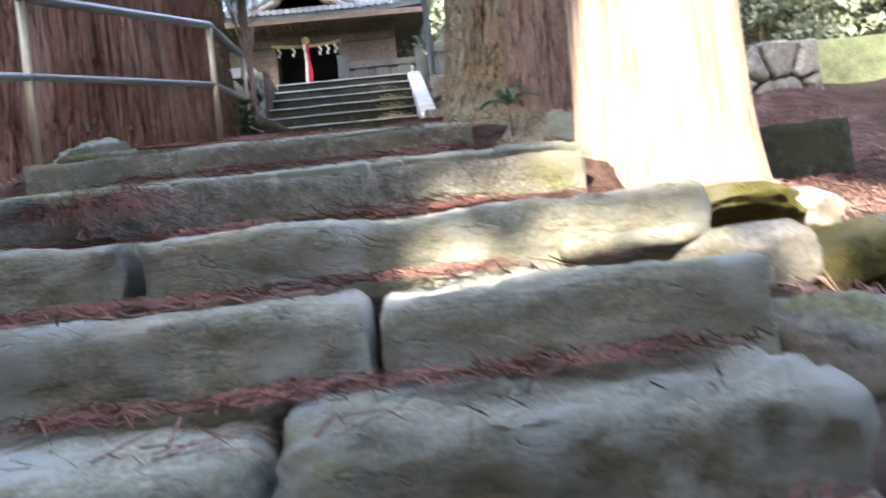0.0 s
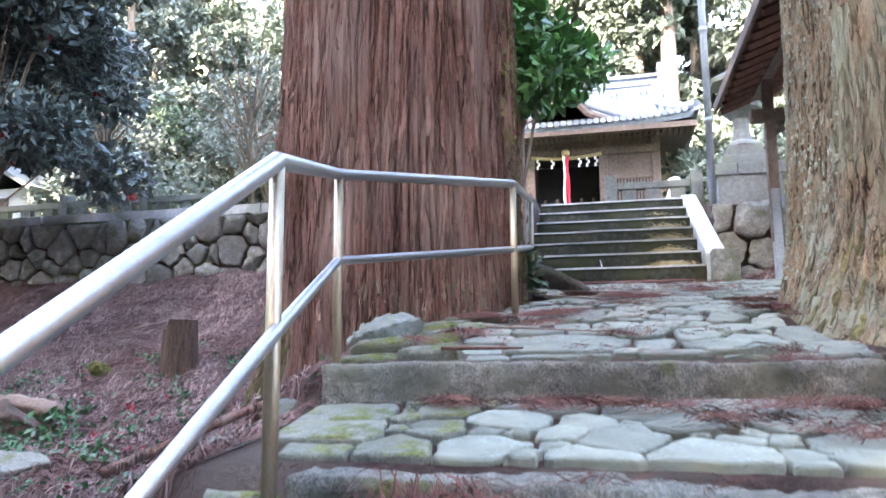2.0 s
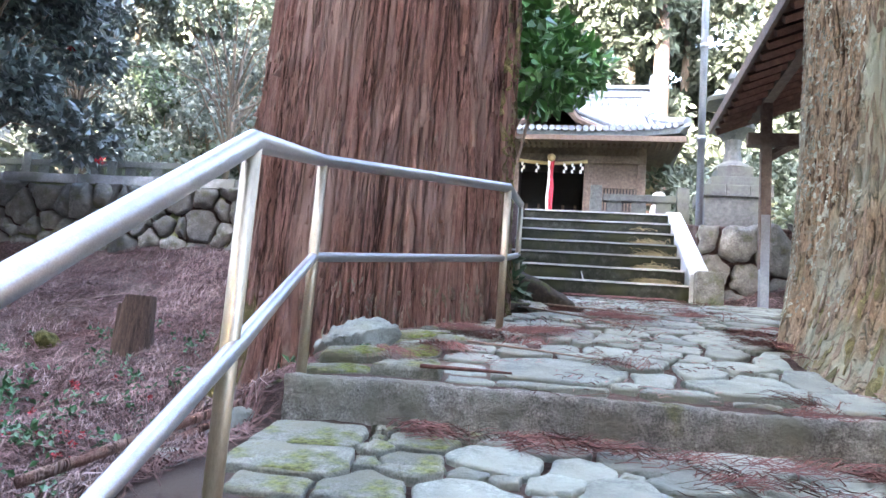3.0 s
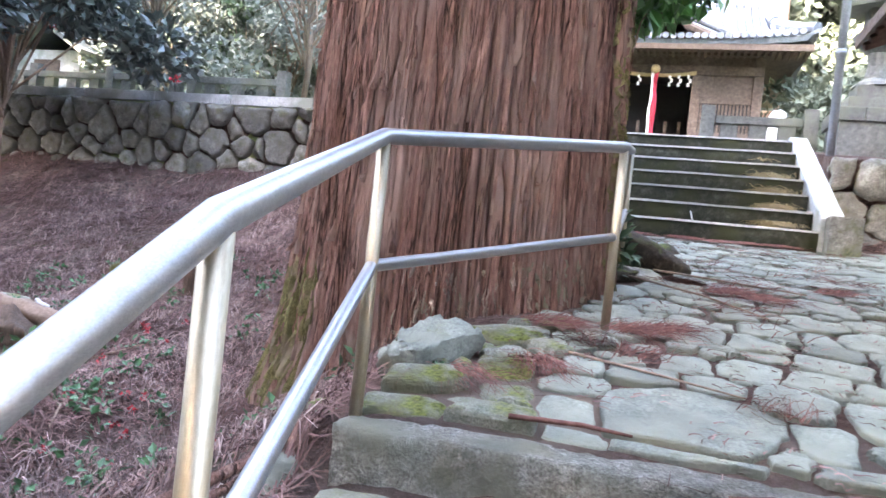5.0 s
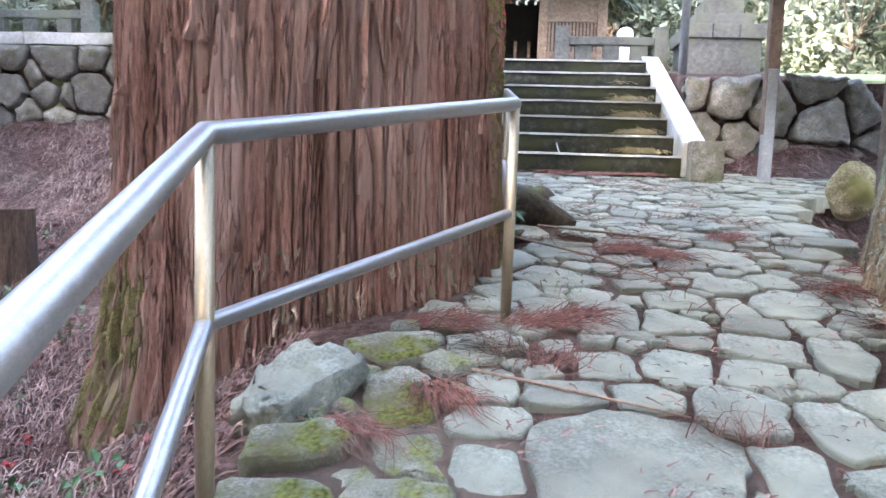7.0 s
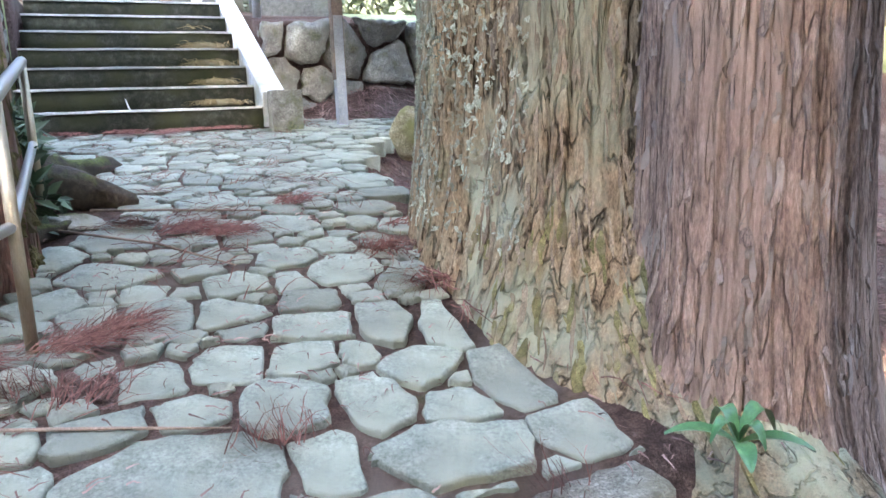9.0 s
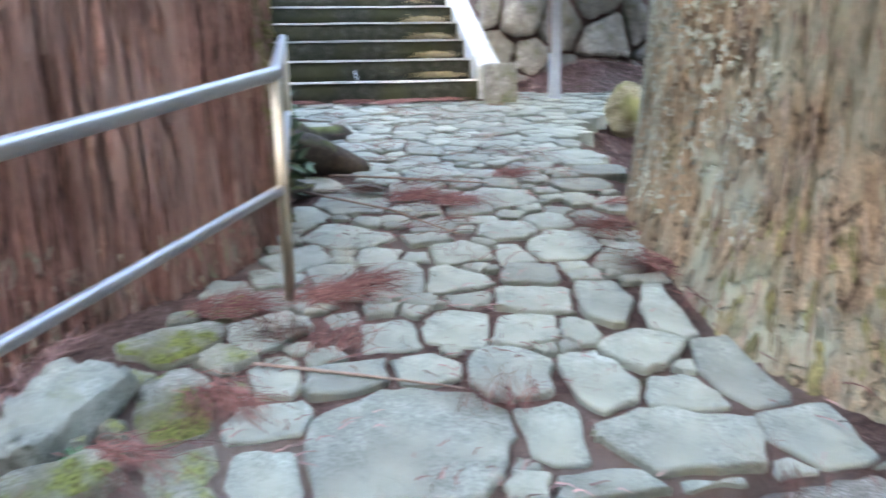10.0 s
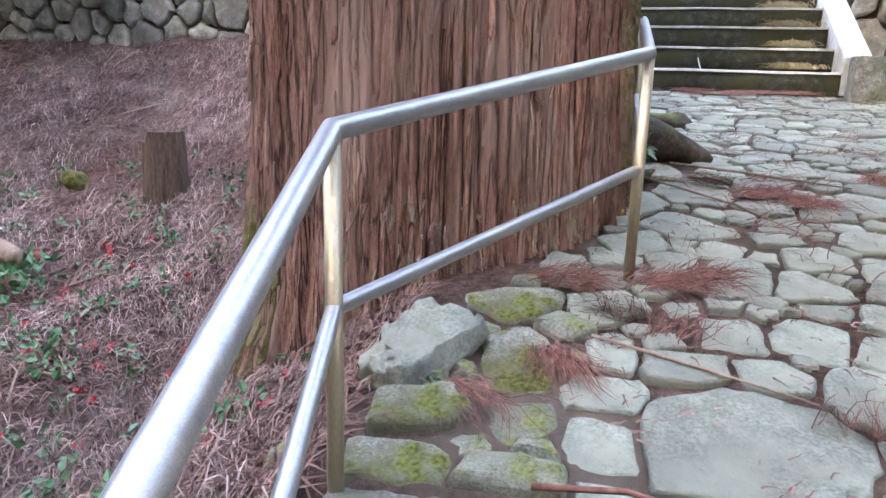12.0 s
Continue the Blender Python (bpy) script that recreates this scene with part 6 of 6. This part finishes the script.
spots = [(rng.uniform(-0.7, 0.9), STAIR_Y - 0.12 + rng.normal(0, 0.05), rng.uniform(0, 6.28), 1.0) for _ in range(16)] + [(rng.uniform(1.0, 1.6), rng.uniform(0.4, 2.4), rng.uniform(0, 6.28), 0.5) for _ in range(16)]
sprays("needle_litter", "dry litter gathered at the foot of the stairs and trunks", spots, 40, 95, 0.22, 0.003, lambda x, y: np.maximum(pz(x, y), ground_z(x, y)) + 0.01)
stick("pale forked twig at the stair foot", [(0.05, 6.42, 1.97), (-0.02, 6.46, 2.12), (-0.04, 6.5, 2.2)], 0.008, NOSING)


def log():
    t = thing("fallen_log", "rotting tan log on a dark root bank with green sprigs", "log")
    bank = rock_mesh("bank", 0.95, 0.5, 0.42, 172, STUMP_BARK, sub=5)
    obj("root_bank", bank, t, Matrix.Translation((-5.65, 2.95, 0.18)) @ Matrix.Rotation(-0.25, 4, "Z"))
    bm = tube([(-6.8, 3.3, 0.50), (-6.1, 3.2, 0.55), (-5.5, 3.1, 0.54), (-5.05, 3.0, 0.48)], 0.10, 20, radii=[0.10, 0.11, 0.10, 0.07])
    bmesh.ops.subdivide_edges(bm, edges=list(bm.edges), cuts=2, use_grid_fill=True)
    for v in bm.verts:
        v.co += noise.noise_vector(v.co * 5) * 0.05 + noise.noise_vector(v.co * 16) * 0.02
    part("bark", bm, TWIG, t, "tan decayed wood", smooth=True)
    v, f = leaves([(-6.1, 2.4, 0.25), (-5.5, 2.4, 0.25), (-4.95, 2.65, 0.38), (-4.85, 2.9, 0.45), (-6.5, 2.7, 0.35)], [0.34, 0.3, 0.2, 0.18, 0.3], 520, 0.05, 173, up=0.9)
    sweep_mesh("foliage", v, f, PLANT, t)["kind"] = "stuff"


log()


def fern(x, y, z, seed, spread_=0.22):
    t = thing("fern_clump", "dark green fern and moss clump by the root", "plant", group="ferns by the cedar")
    v, f = leaves([(x, y, z), (x - 0.1, y + 0.25, z + 0.12), (x - 0.15, y - 0.1, z + 0.25)], [spread_, spread_ * 0.9, spread_ * 0.8], 420, 0.055, seed, long=2.4, droop=0.5)
    sweep_mesh("fronds", v, f, LEAF, t)


for n, (x, y, z) in enumerate(((-0.72, 3.25, 1.66), (-0.78, 3.8, 1.78), (-0.85, 4.4, 1.86), (-0.9, 5.2, 1.95), (-0.62, 2.95, 1.56))):
    fern(x, y, z, 700 + n)


def guardian(x, y, z):
    bm = bmesh.new()
    for (dx, dz, rx_, ry_, rz_) in ((0, 0.25, 0.17, 0.22, 0.26), (0, 0.55, 0.15, 0.16, 0.16), (0.0, 0.50, 0.10, 0.22, 0.10), (-0.10, 0.08, 0.07, 0.2, 0.1), (0.10, 0.08, 0.07, 0.2, 0.1), (0.0, 0.36, 0.07, -0.25, 0.2)):
        r = bmesh.ops.create_icosphere(bm, subdivisions=3, radius=1.0)
        for v in r["verts"]:
            p = Vector((v.co.x * rx_, v.co.y * abs(ry_) - (0.08 if dz > 0.4 else 0) + (0.2 if ry_ < 0 else 0), v.co.z * rz_))
            v.co = p + noise.noise_vector(p * 9) * 0.03 + Vector((x + dx, y, z + 0.5 + dz))
    box(bm, x - 0.28, x + 0.28, y - 0.34, y + 0.34, z - 0.1, z + 0.42, bevel=0.02)
    box(bm, x - 0.22, x + 0.22, y - 0.30, y + 0.30, z + 0.42, z + 0.52, bevel=0.02)
    return tagged(part("guardian_statue", bm, CONCRETE, smooth=False), "pale stone guardian animal statue on a plinth", "statue")


guardian(1.42, 12.6, TERRACE - 0.03)


def stair_litter():
    spots = []
    for k in range(1, 5):
        spots += [(0.95 + 0.1 * math.sin(i * 2.1), STAIR_Y + k * GOING - 0.06, 3.0 + 0.3 * i, 1.2) for i in range(6)]
    sprays("needle_litter", "tan dead fronds caught on the stairs", spots, 26, 97, 0.26, 0.004, lambda x, y: STAIR_Z + RISE * np.ceil(np.clip((y - STAIR_Y) / GOING, 0.01, 7)) + 0.01, material=STRAW, lift=0.06, hold=True)


stair_litter()


def slope_litter():
    rng = np.random.default_rng(21)
    n = 115000
    u = rng.random(n)
    x = np.where(u < 0.72, -1.25 - 10 * rng.random(n) ** 1.5, 1.6 + 6 * rng.random(n))
    y = -3.2 + 10.9 * rng.random(n)
    d = np.hypot(x, y + 1.5)
    st = np.column_stack([x, y, np.zeros(n)])
    v, f = strands(st, rng.uniform(0, 6.28, n), rng.uniform(0.06, 0.30, n) * (0.6 + 0.06 * d), 0.0032, 22, curl=0.5, lift=0.05, ground_z=lambda a, b: ground_z(a, b) + 0.004, segs=3)
    ob = sweep_mesh("slope_litter", v, f, NEEDLE_DULL)
    tagged(ob, "purplish-brown old cedar litter covering the slope", "litter", kind="stuff")
    n = 42000
    x = -1.35 - 7.5 * rng.random(n) ** 1.3
    y = -2.0 + 9.6 * rng.random(n)
    keep = np.sin(2.3 * x + 1.1 * y) + np.sin(3.1 * y - 1.7 * x) + rng.normal(0, 0.7, n) > -0.2
    st = np.column_stack([x, y, np.zeros(n)])[keep]
    n = len(st)
    v, f = strands(st, rng.uniform(0, 6.28, n), rng.uniform(0.04, 0.17, n), 0.0035, 23, curl=0.9, lift=0.075, ground_z=lambda a, b: ground_z(a, b) + 0.008, segs=3)
    ob = sweep_mesh("bleached_litter", v, f, NEEDLE_PALE)
    tagged(ob, "bleached grey-pink needles lying on older litter", "litter", kind="stuff")


slope_litter()


def seedlings():
    rng = np.random.default_rng(31)
    cs = []
    for k in range(320):
        x, y = -1.5 - 5.5 * rng.random(), -1.5 + 6.5 * rng.random()
        cs.append((x, y, float(ground_z(x, y)) + 0.06))
    for k in range(60):
        cs.append((-4.6 + rng.normal(0, 0.5), 1.7 + rng.normal(0, 0.35), float(ground_z(-4.6, 1.7)) + 0.12))
    v, f = leaves(cs, [0.07] * len(cs), 3800, 0.036, 32, up=1.5)
    ob = sweep_mesh("seedlings", v, f, PLANT)
    tagged(ob, "scattered small green seedlings in the litter", "plants", kind="stuff")


seedlings()
for n in range(64):
    rr = random.Random(500 + n)
    x, y = -1.7 - 3.6 * rr.random(), -0.8 + 4.4 * rr.random()
    v, f = leaves([(0, 0, 0.012)], [0.018], 12, 0.027, 600 + n, long=1.0, up=2.0)
    ob = sweep_mesh("fallen_flower", v, f, RED)
    ob.location = (x, y, float(ground_z(x, y)) + 0.03)
    tagged(ob, "fallen red camellia bloom on the litter", "flower", group="fallen camellias")


def rosette(x, y, z, count, length, seed, label):
    t = thing("seedling", label, "plant")
    rnd = random.Random(seed)
    part("stem", tube([(x, y, z - 0.12), (x, y, z + 0.05)], 0.006, 6), TWIG, t)
    for k in range(count):
        a = 2 * math.pi * k / count + rnd.uniform(-0.25, 0.25)
        L = length * rnd.uniform(0.8, 1.15)
        bm = bmesh.new()
        rows = []
        for j in range(7):
            f = j / 6
            w = 0.15 * L * math.sin(math.pi * min(1, f * 0.9 + 0.05)) ** 0.8
            up = 0.55 if k % 2 else 1.5
            out, hgt = L * f * (0.95 if k % 2 else 0.55), 0.05 + up * 0.30 * L * 4 * f * (1.05 - f)
            row = []
            for s in (-1, 0, 1):
                px = out * math.cos(a) - s * w * math.sin(a)
                py = out * math.sin(a) + s * w * math.cos(a)
                row.append(bm.verts.new((x + px, y + py, z + hgt - (0.008 if s == 0 else 0))))
            rows.append(row)
        for p, q in zip(rows, rows[1:]):
            for i in (0, 1):
                bm.faces.new((p[i], p[i + 1], q[i + 1], q[i]))
        part("leaf", bm, PLANT, t, smooth=True)
    return t


rosette(1.36, 0.12, 1.03, 8, 0.19, 1, "glossy green seedling with long leaves by the trunk")
rosette(-0.98, 0.60, 1.05, 5, 0.05, 2, "tiny green seedling among the mossy stones")
rosette(1.72, -0.15, 0.82, 6, 0.10, 3, "small green seedling between the trunks")
